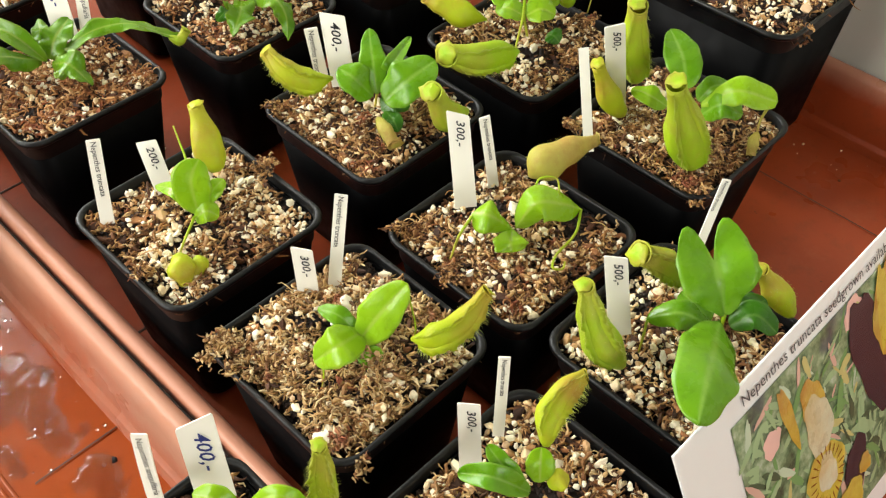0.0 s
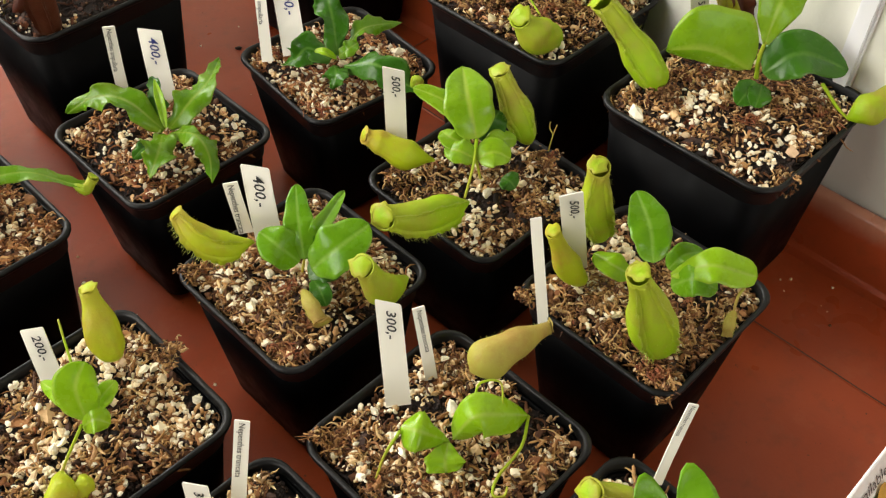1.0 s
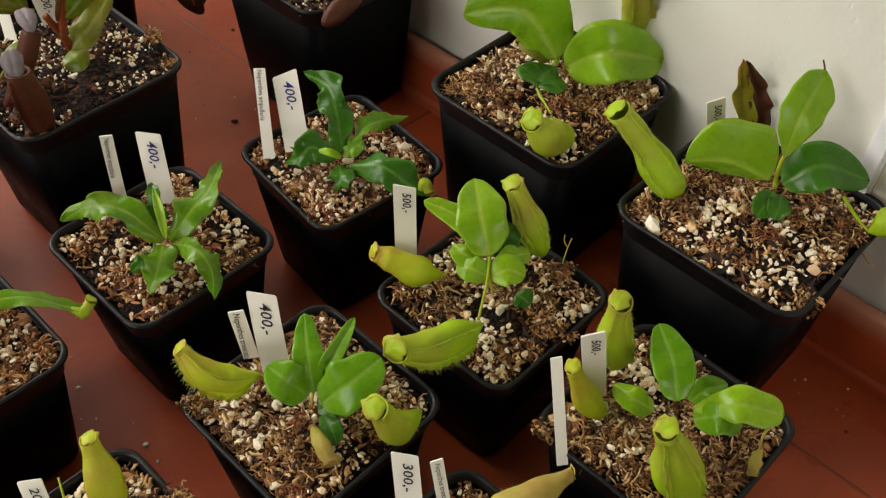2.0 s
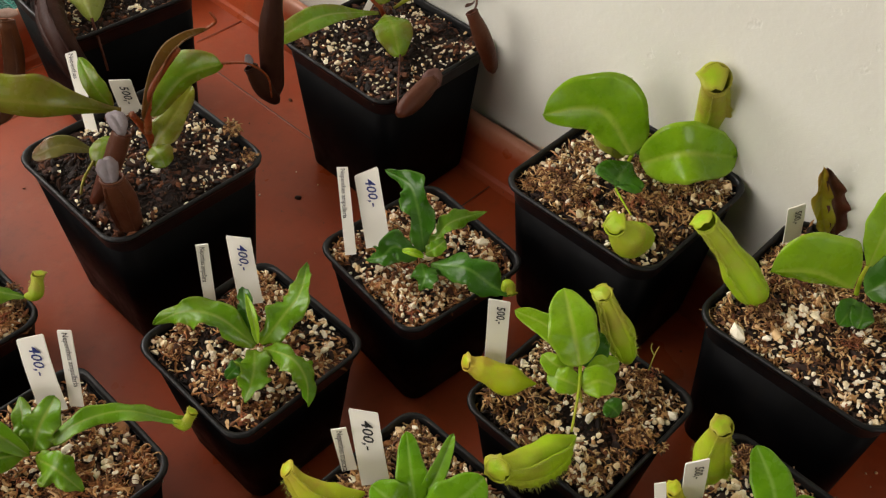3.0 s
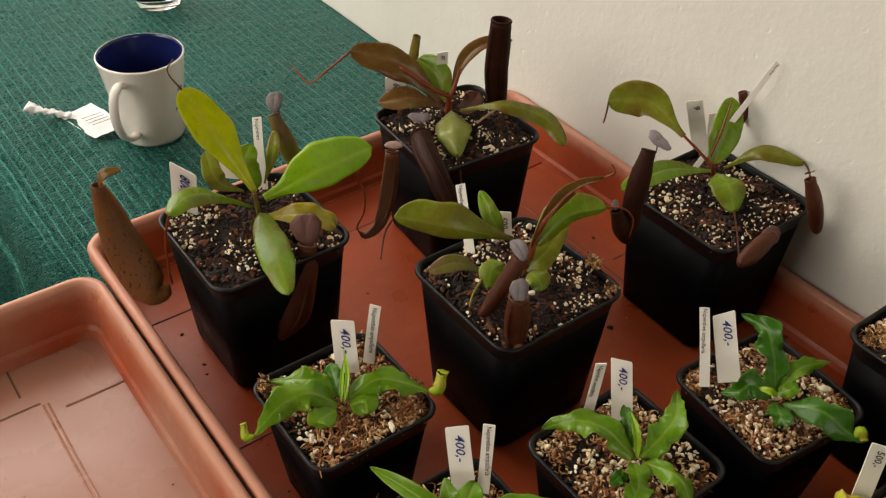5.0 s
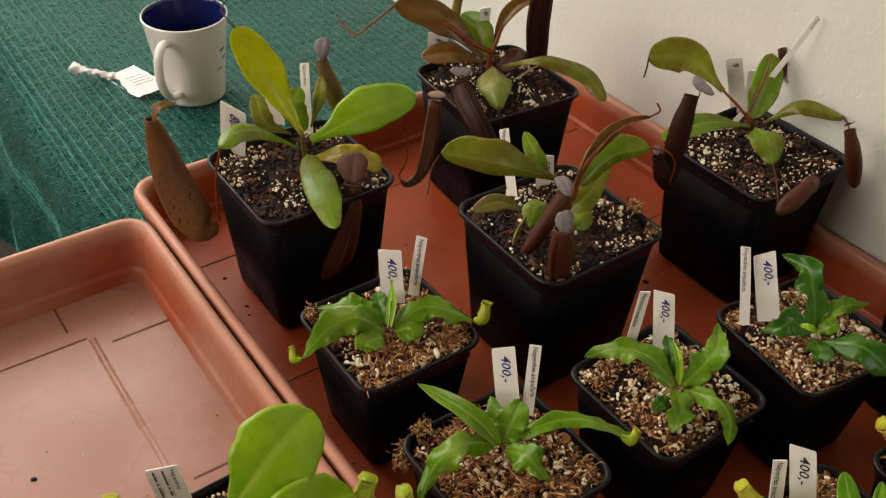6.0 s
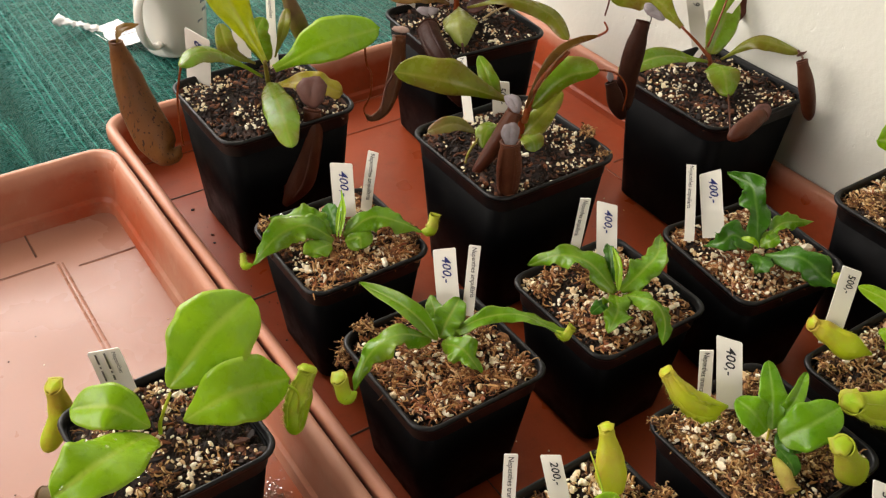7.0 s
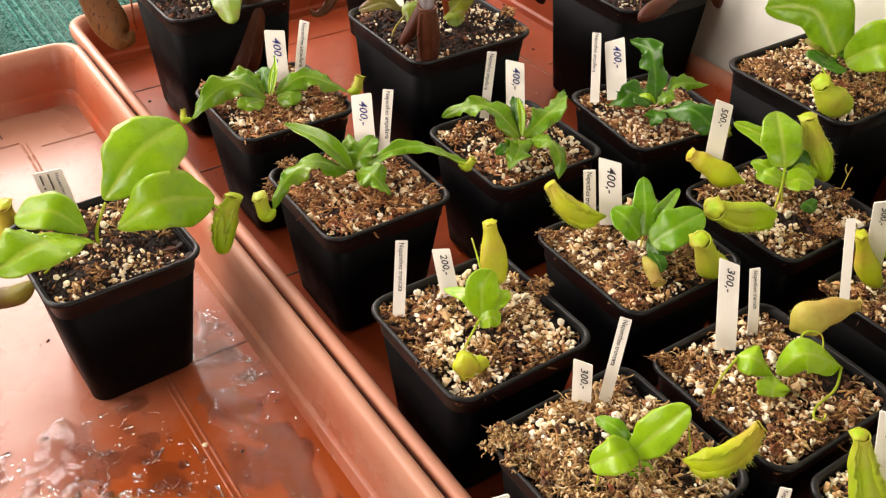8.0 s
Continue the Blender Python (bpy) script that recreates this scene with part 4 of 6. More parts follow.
def potted(x, y, turn, size, mound, mix, label, foot=0.0):
    """A pot filled with potting mix; leaves and pitchers are added to the root that it returns."""
    side, height, base = size
    root = tagged(new("pitcher_plant"), label, "potted plant", "potted pitcher plants")
    root.matrix_world = pose(x, y, 0.0005, 0, 0, turn)
    pot_parts(root, side, height, base, foot)
    h = side / 2 - 0.0046
    seed = rng.uniform(0, 50)
    fill = height - 0.0065

    def level(px, py):
        q = max(0.0, 1 - (px / h) ** 2) * max(0.0, 1 - (py / h) ** 2)
        return fill + 0.001 * mound * q ** 0.45 + 0.0030 * noise.noise((px * 70 + seed, py * 70, 0)) + 0.0014 * noise.noise((px * 230 + seed, py * 230, 3))

    n = 22
    vs = [(-h + 2 * h * i / n, -h + 2 * h * j / n, level(-h + 2 * h * i / n, -h + 2 * h * j / n)) for j in range(n + 1) for i in range(n + 1)]
    r = side * 0.10
    vs = [(max(-h + r, min(h - r, a)) + (a - max(-h + r, min(h - r, a))) * (0.72 if abs(b) > h - r else 1), max(-h + r, min(h - r, b)) + (b - max(-h + r, min(h - r, b))) * (0.72 if abs(a) > h - r else 1), c) for a, b, c in vs]
    fs = [(j * (n + 1) + i, j * (n + 1) + i + 1, (j + 1) * (n + 1) + i + 1, (j + 1) * (n + 1) + i) for j in range(n) for i in range(n)]
    as_part(mesh_object("soil", vs, fs, SOIL), root)
    count, radius, barks, bark, threads, length, shreds = mix
    area = (side / 0.081) ** 2

    def places(k, dz, drift=True):
        k = int(k * area)
        xy = rng.uniform(-h, h, (k, 2)) * 0.985
        far = np.hypot(np.maximum(np.abs(xy[:, 0]) - h + r, 0), np.maximum(np.abs(xy[:, 1]) - h + r, 0)) < r
        xy = xy[far]
        # grains gather in loose drifts
        clump = 2.0 if mix is DARK else 1.6
        keep = np.array([noise.noise((a * 45 + seed * 3, b * 45, dz * 900)) * clump > rng.uniform(-0.52, 0.46) for a, b in xy])
        xy = xy[keep] if drift else xy
        return np.array([(a, b, level(a, b) + dz * rng.uniform(0.2, 1.0)) for a, b in xy])

    w = places(count * 1.8, 0.0030)
    s = 0.001 * radius * np.exp(rng.normal(-0.08, 0.36, (len(w), 1))) * rng.uniform(0.75, 1.25, (len(w), 3))
    as_part(scatter("perlite", w, s * np.array([[1.28, 0.88, 0.72]]), PERLITE, 0.8, False), root, kind="stuff")
    w = places(barks * 1.35, 0.0012)
    s = 0.001 * rng.uniform(0.5, 1.0, (len(w), 1)) ** 2 * 3.3 * np.array([[1.5, 0.75, 0.45]]) * rng.uniform(0.7, 1.3, (len(w), 3))
    as_part(scatter("bark", w, s, bark, 0.45, False), root, kind="stuff")
    w = places(1500, 0.0007, False)
    s = 0.001 * rng.uniform(0.35, 1.05, (len(w), 1)) * rng.uniform(0.6, 1.5, (len(w), 3))
    as_part(scatter("loose_soil", w, s, CRUMB, 1.0, False), root, kind="stuff")
    w = tufts(places(threads * 1.5, 0.0010), 3.4, 15)
    far = np.maximum(np.abs(w[:, 0]), np.abs(w[:, 1])) < h
    moss = {MOSSY: PALEMOSS, FIBROUS: REDMOSS, RUSTY: REDMOSS, DARK: DARKBARK}.get(mix, MOSS)
    as_part(strands("moss", w[far], length, moss, (0.28, 0.80)), root, kind="stuff")
    # broad dead shreds lying loosely over one another
    w = places(shreds * 1.9, 0.0018)
    s = 0.001 * rng.uniform(0.6, 1.3, (len(w), 1)) * np.array([[2.7, 0.8, 0.42]]) * rng.uniform(0.6, 1.4, (len(w), 3))
    as_part(scatter("moss_flake", w, s, moss, 0.5, False), root, kind="stuff")
    as_part(strands("loose_moss", places(shreds * 0.8, 0.0028), 6.0, moss, (0.25, 0.70)), root, kind="stuff")
    return root


# ---- plant labels ----
CARD = material("white_label_plastic", (0.87, 0.84, 0.75), 0.5)
INK = material("black_ink", (0.012, 0.012, 0.014), 0.5)
GREYPEN = material("faded_pen", (0.11, 0.10, 0.085), 0.6)
BLUE = material("blue_ink", (0.015, 0.025, 0.16), 0.5)


def text_mesh(name, words, size, mat, bold=0.0, slant=0.0):
    cu = bpy.data.curves.new(name, "FONT")
    cu.body, cu.size, cu.align_x, cu.align_y, cu.resolution_u = words, size, "LEFT", "CENTER", 2
    cu.offset, cu.shear = bold * size, slant
    tmp = bpy.data.objects.new(name, cu)
    scene.collection.objects.link(tmp)
    bpy.context.view_layer.update()
    me = bpy.data.meshes.new_from_object(tmp.evaluated_get(bpy.context.evaluated_depsgraph_get()))
    bpy.data.objects.remove(tmp)
    bpy.data.curves.remove(cu)
    me.materials.clear()
    me.materials.append(mat)
    return new(name, me)


def bar(name, lo, hi, mat):
    return mesh_object(name, [(lo[0], lo[1], 0), (hi[0], lo[1], 0), (hi[0], hi[1], 0), (lo[0], hi[1], 0)], [(0, 1, 2, 3)], mat, smooth=False)


def plant_label(top, bottom, width, words, ink):
    """A flat plastic stick label pushed into the potting mix; the writing runs down from its top."""
    a, b = Vector(top) * 0.001, Vector(bottom) * 0.001
    axis = (a - b).normalized()
    length, w = (a - b).length, width * 0.001
    hand = words[:1].isdigit()
    what = "white plastic plant label with a handwritten price" if hand else "narrow white plastic label with the plant's printed name" if words else "plain white plastic plant label"
    root = tagged(new("plant_label"), what, "plant label", "plant labels")
    face = FRONT + Vector((rng.uniform(-0.12, 0.12), rng.uniform(-0.12, 0.12), 0))
    side = face.cross(axis).normalized() * -1
    nrm = side.cross(axis).normalized()
    if nrm.dot(FRONT) < 0:
        side, nrm = -side, -nrm
    root.matrix_world = Matrix((side, axis, nrm)).transposed().to_4x4()
    root.matrix_world.translation = a
    root.matrix_world = Matrix.Translation(a) @ Matrix((side, axis, nrm)).transposed().to_4x4()
    # plate with clipped corners, slightly bowed
    cut = rng.uniform(-0.16, 0.16) if hand else rng.uniform(-0.05, 0.05)
    prof = [(-0.5, -0.06 - cut), (-0.46, -cut), (0.46, cut), (0.5, -0.06 + cut)]
    loops = []
    bow = rng.uniform(-0.02, 0.04) * length
    for z in (0.00035, -0.00035):
        pts = [(x * w, y * w, z) for x, y in prof]
        for g in (0.33, 0.66, 1.0):
            pts.append((0.5 * w, -g * (length + 0.008), z + bow * math.sin(math.pi * g)))
        for g in (1.0, 0.66, 0.33):
            pts.append((-0.5 * w, -g * (length + 0.008), z + bow * math.sin(math.pi * g)))
        loops.append(pts)
    n = len(loops[0])
    v = loops[0] + loops[1]
    f = [(0, 9, 4, 3, 2, 1), (9, 8, 5, 4), (8, 7, 6, 5)]
    f = [tuple(reversed(q)) for q in f] + [tuple(n + i for i in q) for q in f] + [(i, (i + 1) % n, n + (i + 1) % n, n + i) for i in range(n)]
    as_part(mesh_object("plate", v, f, CARD, smooth=False), root)
    lift = 0.0006 + max(bow, 0) * 0.9
    if words == "LINES":
        o = as_part(text_mesh("writing", "Nepenthes", 0.19 * w, GREYPEN, 0.002), root)
        o.matrix_basis = Matrix.Translation((0.28 * w, -0.10 * w, lift)) @ pose(0, 0, 0, 0, 0, -90)
        for q, runs in ((0.0, ((0.10, 0.72), (0.80, 0.88), (0.96, 1.16))), (-0.28, ((0.10, 0.50), (0.58, 0.66), (0.74, 1.16)))):
            for a, b in runs:
                o = as_part(bar("writing", (a * w, -0.030 * w), (b * w, 0.030 * w), GREYPEN), root)
                o.matrix_basis = Matrix.Translation((q * w, 0, lift)) @ pose(0, 0, 0, 0, 0, -90)
    elif words:
        size = w * (0.54 if hand else 0.58)
        o = as_part(text_mesh("writing", words, size, ink, 0.010 if hand else 0.006, 0.28 if hand else 0.0), root)
        o.matrix_basis = Matrix.Translation((0.06 * w if hand else 0.0, -(0.30 if hand else 0.14) * w, lift)) @ pose(0, 0, 0, 0, 0, -90 + rng.uniform(-4, 4)) @ Matrix.Diagonal((1.05 if hand else 0.86, 1, 1, 1))
    return root


# ---- the plants ----
wet_leaves = []

plant = potted(0.049, 0.655, 0, SMALL, 9, MOSSY, "young pitcher plant in mounded moss in a black pot")
leaf(plant, LIME, 17.2, (-0, -7.1, 96), (7.5, -12.8, 112), (18.2, -16.8, 124), shape="oval")
leaf(plant, LIME, 16.9, (2.3, -6, 98), (-11.7, -9.2, 106), (-19.3, -2, 96))
leaf(plant, GREEN, 8.2, (1.5, -4.1, 97), (-1.2, 3, 104), (-3.7, 13.2, 102))
leaf(plant, GREEN, 10.8, (0.5, -7.6, 93), (-1.2, -14.6, 93), (-2.5, -18.8, 90))
tendril(plant, LIME, 0.39, (-18.5, -6.8, 98), (-20.6, -8.8, 92), (-23.4, -9.7, 86))
tendril(plant, LIME, 0.35, (18.4, -16.5, 118), (15.1, -23.8, 108), (13.2, -25.1, 102))
pitcher(plant, YELLOW, (2, 5.9, 5.1, 2.7), (12.5, -24.1, 101), (18, -32.4, 105), (30.2, -35.9, 108), (43.8, -35, 113), wings=True)
spill(plant, 170, -37.7, 31.5, 92, 4.6, 3, PALEMOSS)
spill(plant, 70, -39.5, 18.5, 90, 3.5, 4, PALEMOSS)
spill(plant, 26, -31.3, -42.5, 86, 1.2, 9, PALEMOSS)

plant = potted(0.144, 0.65, 0, SMALL, 3, MIXED, "young pitcher plant with a withered yellow pitcher, black pot")
leaf(plant, LIME, 16.6, (-2.1, -2, 92), (-12.2, 3.4, 104), (-15, 12.3, 101), shape="trunc", fold=-0.25)
leaf(plant, LIME, 18.3, (-0.9, -2.2, 92), (5.3, -7.3, 107), (15.7, -13.3, 104), (27.6, -17.3, 95), shape="oval", fold=-0.3)
leaf(plant, LIME, 15.6, (-3.3, -2.2, 93), (-10.2, -7.8, 95), (-12.1, -10.3, 91), shape="trunc")
tendril(plant, LIME, 0.63, (-16.1, 10.9, 101), (-25.4, 9.8, 96), (-31.7, 8.6, 87))
tendril(plant, LIME, 0.63, (27.2, -17, 95), (15.9, -23.3, 92), (0.1, -25.6, 92), (-7, -29.3, 92), (-4, -32.4, 91), (-0.6, -31, 92))
tendril(plant, LIME, 0.51, (12, -0.9, 104), (17.9, 1.3, 108), (24.3, -3.5, 107), (18.7, -10.1, 104))
pitcher(plant, STRAW, (3.2, 8.9, 7.1, 2.7), (25.4, 12.7, 97), (30.3, 9.1, 104), (41.7, 5.3, 107), (60.2, 1.6, 105))
spill(plant, 50, -39, 0.5, 88, 3, 4)
spill(plant, 40, -37.1, 38.3, 89, 2, 3)

plant = potted(0.049, 0.759, 0, SMALL, 2, COARSE, "small yellow-green pitcher plant with one upright yellow pitcher")
leaf(plant, LIME, 17.7, (-2.4, -4.8, 93), (-0.2, -0.9, 110), (7.6, 2.4, 116), facing=FRONT)
leaf(plant, LIME, 7.8, (-2, -1.5, 94), (-4.9, 6.3, 102), (-5.8, 24.3, 94))
leaf(plant, LIME, 11.2, (-4.9, -5, 92), (-0.6, -9.2, 97), (3.5, -12.2, 93))
leaf(plant, LIME, 8.7, (1.3, -4, 96), (7.5, -6.3, 104), (13.6, -5, 105))
tendril(plant, LIME, 0.51, (3.6, 5.8, 114), (6.4, 13.8, 118), (9.9, 23.5, 121))
tendril(plant, LIME, 0.63, (-4.8, -5.4, 94), (-14.8, -11.3, 91), (-20.7, -14.6, 88))
pitcher(plant, YELLOW, (2.5, 6.4, 3), (-20.6, -13.3, 87), (-25.4, -23.4, 89), (-27.1, -28.5, 84))
pitcher(plant, YELLOW, (2, 4.5, 3), (-15.2, -20.1, 87), (-18.2, -25.2, 87), (-23.9, -25.8, 86))
pitcher(plant, YELLOW, (5.9, 7.5, 3.2), (21.9, 15.2, 91), (23.5, 21.2, 103), (26.8, 31.4, 119), lid=0)
spill(plant, 40, -35.9, -10.5, 90, 3, 6)
spill(plant, 60, 40.6, 2.5, 92, 3, 1)

plant = potted(0.16, 0.76, 0, SMALL, 4, MIXED, "pitcher plant with glossy oval leaves and lying yellow pitchers")
leaf(plant, GREEN, 17.7, (-2.1, -1.4, 97), (-8.5, 4.3, 108), (-10.1, 15.2, 110))
leaf(plant, GREEN, 13.8, (-0, -2.6, 98), (4.6, 4.9, 112), (15.8, 19.8, 119), facing=FRONT)
leaf(plant, GREEN, 8.7, (4.1, 0.1, 100), (11, -2.8, 111), (33.4, 7.6, 111), fold=0.5)
leaf(plant, GREEN, 23.3, (-1.1, -8.8, 97), (8.7, -16.3, 110), (25.7, -18.3, 114))
leaf(plant, DARKGREEN, 12.7, (-3.2, -8.7, 93), (2.6, -12.4, 97), (8.3, -17.9, 94))
leaf(plant, DARKGREEN, 9.7, (-2.4, -10.8, 93), (-5.5, -20, 94), (-7.3, -25.5, 91))
pitcher(plant, YELLOW, (2, 6.9, 6.2, 3.4), (-12.3, 16.8, 104), (-23.3, 23.6, 104), (-30.7, 31.5, 110), (-33.3, 42.5, 118), wings=True)
pitcher(plant, LIME, (2.6, 7.9, 4.7), (29.2, -38.8, 92), (14, -40.1, 97), (7.2, -34.9, 113))
pitcher(plant, STRAW, (2, 3.6, 3.4), (-10.5, -13.8, 95), (-13.4, -22.7, 94), (-14, -29.6, 89))
tendril(plant, YELLOW, 0.73, (14.2, 11.8, 100), (3.3, 1.1, 97), (-2.8, -3.5, 92))
spill(plant, 50, -36.9, 35.4, 89, 2.5, 5)
spill(plant, 60, 15.5, 4.9, 92, 4, 0)

plant = potted(0.263, 0.642, 0, SMALL, 3, MIXED, "pitcher plant with three upright yellow-green pitchers, black pot")
pitcher(plant, LIME, (7.2, 8.4, 4.4), (10.2, 34.2, 91), (3.6, 36.4, 112), (0.2, 35.9, 140), lid=1.08, tilt=98, broad=0.95, wings=True)
pitcher(plant, YELLOW, (3.8, 6.3, 3.1), (-17.1, 22.1, 89), (-21.7, 28.9, 98), (-25.3, 37.6, 117))
pitcher(plant, LIME, (7.2, 10.7, 4.3), (-24.7, -26.2, 89), (-28.4, -19.6, 108), (-37.3, -12.9, 139), lid=1.08, tilt=98, broad=0.95, wings=True)
leaf(plant, GREEN, 18.5, (-4.3, -2, 112), (2.9, 7.4, 122), (12.2, 22.6, 127), facing=FRONT)
leaf(plant, LIME, 12.1, (-4.5, 6, 97), (-10.6, 14.1, 103), (-8.7, 25.5, 100))
leaf(plant, GREEN, 16.4, (5.7, -8.3, 94), (6.1, -17.7, 106), (13.5, -26.3, 100))
leaf(plant, LIME, 16.3, (7.4, -6.2, 98), (11.8, -20.9, 113), (24.7, -37, 108), shape="trunc")
leaf(plant, GREEN, 11.5, (9.4, -3.1, 98), (14.4, -6.2, 106), (22.9, -11.3, 106))
tendril(plant, STRAW, 0.70, (18.4, -35.8, 108), (15.9, -34.9, 100), (10, -37.5, 96))
pitcher(plant, STRAW, (1.7, 2.8, 2.2), (11, -37.2, 97), (6.8, -38.4, 93), (5.3, -39.8, 87))
spill(plant, 40, -41.5, 35.6, 90, 2, 4)
spill(plant, 70, -32.3, -32.3, 88, 4, 3)

plant = potted(0.148, 0.5575, 0, SMALL, 2, COARSE, "pitcher plant with a heart-shaped leaf and hairy pitchers")
leaf(plant, GREEN, 32.9, (11.3, -7.3, 102), (11.3, -1.8, 116), (15.0, 5.2, 122), shape="heart", notch=0.62, facing=FRONT, fold=0.3)
leaf(plant, GREEN, 25.5, (6.8, -8.1, 103), (-28.2, -22.6, 120), (-50.5, -32.8, 118), shape="oval", fold=-0.2)
leaf(plant, GREEN, 13.1, (5.5, -6.9, 98), (-5.6, 3.5, 108), (-12.5, 14.2, 101), fold=-0.3)
leaf(plant, GREEN, 15.2, (7.6, -3.8, 97), (6.0, 3.1, 104), (7.9, 11.7, 103))
leaf(plant, DARKGREEN, 12.7, (11.0, -10.8, 98), (16.8, -17.0, 105), (20.4, -26.9, 99))
leaf(plant, DARKGREEN, 11.5, (13.8, -9.5, 98), (20.7, -13.5, 104), (29.0, -15.3, 103))
tendril(plant, GREEN, 0.57, (-12.5, 13.4, 101), (-16.2, 11.6, 96), (-18.7, 10.5, 88))
tendril(plant, GREEN, 0.92, (11.8, -7.0, 102), (10.6, -7.8, 95), (10.2, -8.0, 88))
pitcher(plant, LIME, (4.1, 7.8, 5.7, 3.2), (-31.4, 9.4, 91), (-34.2, 18.4, 100), (-34.7, 26.2, 112), (-33.5, 31.8, 124), wings=True)
pitcher(plant, LIME, (3.8, 6.6, 4.7), (21.1, 15.3, 95), (14.2, 23.1, 105), (5.8, 32.3, 112), wings=True)
pitcher(plant, YELLOW, (3.1, 6.1, 3.2), (39.0, -25.2, 92), (36.1, -16.8, 102), (33.9, -7.5, 111))

plant = potted(0.043, 0.55, 0, SMALL, 3, COARSE, "small pitcher plant with one slender yellow pitcher")
leaf(plant, GREEN, 9.9, (2.9, 5.7, 97), (-6.6, 14.7, 108), (-10.6, 26.8, 101), fold=0.5)
leaf(plant, GREEN, 7.9, (2.4, 6.7, 98), (-0.8, 15.3, 108), (-0.5, 23.3, 112), fold=0.3)
leaf(plant, LIME, 10.7, (7.6, 4.8, 99), (9.9, 7.2, 106), (13.6, 10.2, 109))
leaf(plant, YELLOW, 8.0, (9.5, 2.2, 97), (12.4, -0, 101), (16.5, -0.9, 100))
pitcher(plant, YELLOW, (3.4, 5.6, 4.1, 2.1), (17.4, 11, 104), (25, 16.1, 112), (34.2, 17.5, 116), (43.7, 16.3, 116), wings=True)

plant = potted(-0.058, 0.608, 0, SMALL, 3, COARSE, "pitcher plant with a hairy green pitcher in the wet tray", -WET_DROP)
pitcher(plant, LIME, (4, 4.8, 2.4), (50.9, -7.1, 92), (51.5, -4.8, 112), (53.5, -2.5, 128), wings=True)
leaf(plant, LIME, 7.7, (44, -6, 102), (38, 1.9, 110), (30.7, 11.1, 102))
leaf(plant, LIME, 9.6, (27.3, 10.7, 98), (22.6, 18.3, 106), (18.7, 26.4, 104))

plant = potted(0.264, 0.746, 0, SMALL, 4, LOAM, "pitcher plant with round leaves and three fringed pitchers")
leaf(plant, MIDGREEN, 25.1, (1.2, 5.1, 110), (6.1, 16.1, 124), (19.7, 33.6, 129), facing=TILTED)
leaf(plant, MIDGREEN, 12.6, (1.7, 6, 111), (1, 24.7, 121), (-4.2, 44.2, 123))
leaf(plant, DARKGREEN, 14.9, (4.5, 5.3, 107), (14.3, 6.2, 113), (22.5, 9.3, 113))
leaf(plant, MIDGREEN, 12.1, (-0.7, 0.6, 104), (9.9, -2.7, 109), (19.2, -5.5, 106))
leaf(plant, MIDGREEN, 13.6, (-4.7, -0.3, 104), (-9.3, 6.6, 108), (-10.2, 15.6, 105))
leaf(plant, MIDGREEN, 16.2, (-4.1, -0.9, 104), (1.7, -6.1, 108), (6.9, -12.8, 105))
leaf(plant, MIDGREEN, 11.5, (-0.9, 6.8, 106), (-6.3, 15.1, 109), (-4.4, 23.9, 107))
leaf(plant, DARKGREEN, 11.5, (2.9, -11.5, 94), (3, -16.5, 95), (3.8, -19.9, 92))
tendril(plant, LIME, 0.81, (1.2, 5.1, 110), (-7.9, -1.9, 104), (-23.8, -11.4, 98))
tendril(plant, LIME, 0.82, (1.2, 5.1, 110), (-1.5, 1.8, 100), (-1.9, -1.7, 90))
pitcher(plant, LIME, (3.2, 8.2, 8.3, 5.4), (-24, -13.8, 97), (-41.8, -13.4, 103), (-57.3, -10.6, 107), (-71.2, -6.1, 114), wings=True)
pitcher(plant, LIME, (4.8, 7.9, 4.7), (29.3, -6.3, 97), (30.4, 4.1, 110), (30.4, 18, 129), wings=True)
pitcher(plant, YELLOW, (1.9, 7.7, 6, 3.5), (-14.2, 18.6, 97), (-25.1, 27.7, 102), (-32, 37.7, 107), (-36.8, 44.8, 110))
spill(plant, 80, 31.9, -17.4, 92, 5, 1)
spill(plant, 60, 4, -35.7, 90, 4, 2)
tendril(plant, STRAW, 0.35, (33.9, -15.2, 95), (37.7, -14.2, 103), (40.1, -14.2, 108))
tendril(plant, STRAW, 0.35, (37.7, -14.2, 103), (37.7, -11.6, 106), (38.6, -10.9, 109))

plant = potted(0.058, 0.898, 0, SMALL, 4, FIBROUS, "rosette of narrow curling green leaves in fibrous mix")
leaf(plant, SAP, 12.1, (-2.6, 2.5, 97), (-10.6, 19.3, 110), (-21.2, 54.2, 109), shape="lance", fold=0.6)
leaf(plant, SAP, 10.8, (1.6, 1.7, 97), (19.6, -5.7, 108), (37.3, -16.6, 111), (51.1, -30.2, 104), (59.5, -36.2, 101), shape="strap", wave=0.12)
leaf(plant, SAP, 18.1, (-4.2, 5.5, 97), (-25.5, 6.7, 109), (-43.7, 5.3, 105), (-57.3, -2.2, 92), shape="strap", fold=-0.2, wave=0.06)
leaf(plant, SAP, 16.5, (-1.5, -0, 96), (1, -15.9, 103), (4.9, -28.2, 94), shape="strap", wave=0.12)
leaf(plant, SAP, 17.0, (-0.7, 3.2, 97), (6.9, 6.2, 106), (20.4, 15.2, 107), wave=0.1)
leaf(plant, SAP, 10.4, (-1.7, 4.8, 97), (2.7, 12.6, 105), (8.5, 27.2, 106), wave=0.1)
pitcher(plant, LIME, (1.7, 4.3, 4), (-56.5, -3.2, 92), (-61.7, -0.7, 89), (-62.6, 4.2, 99))
pitcher(plant, LIME, (1.5, 2.7, 2.4), (52, -30.7, 103), (55.1, -35.3, 101), (60.6, -34.4, 104))
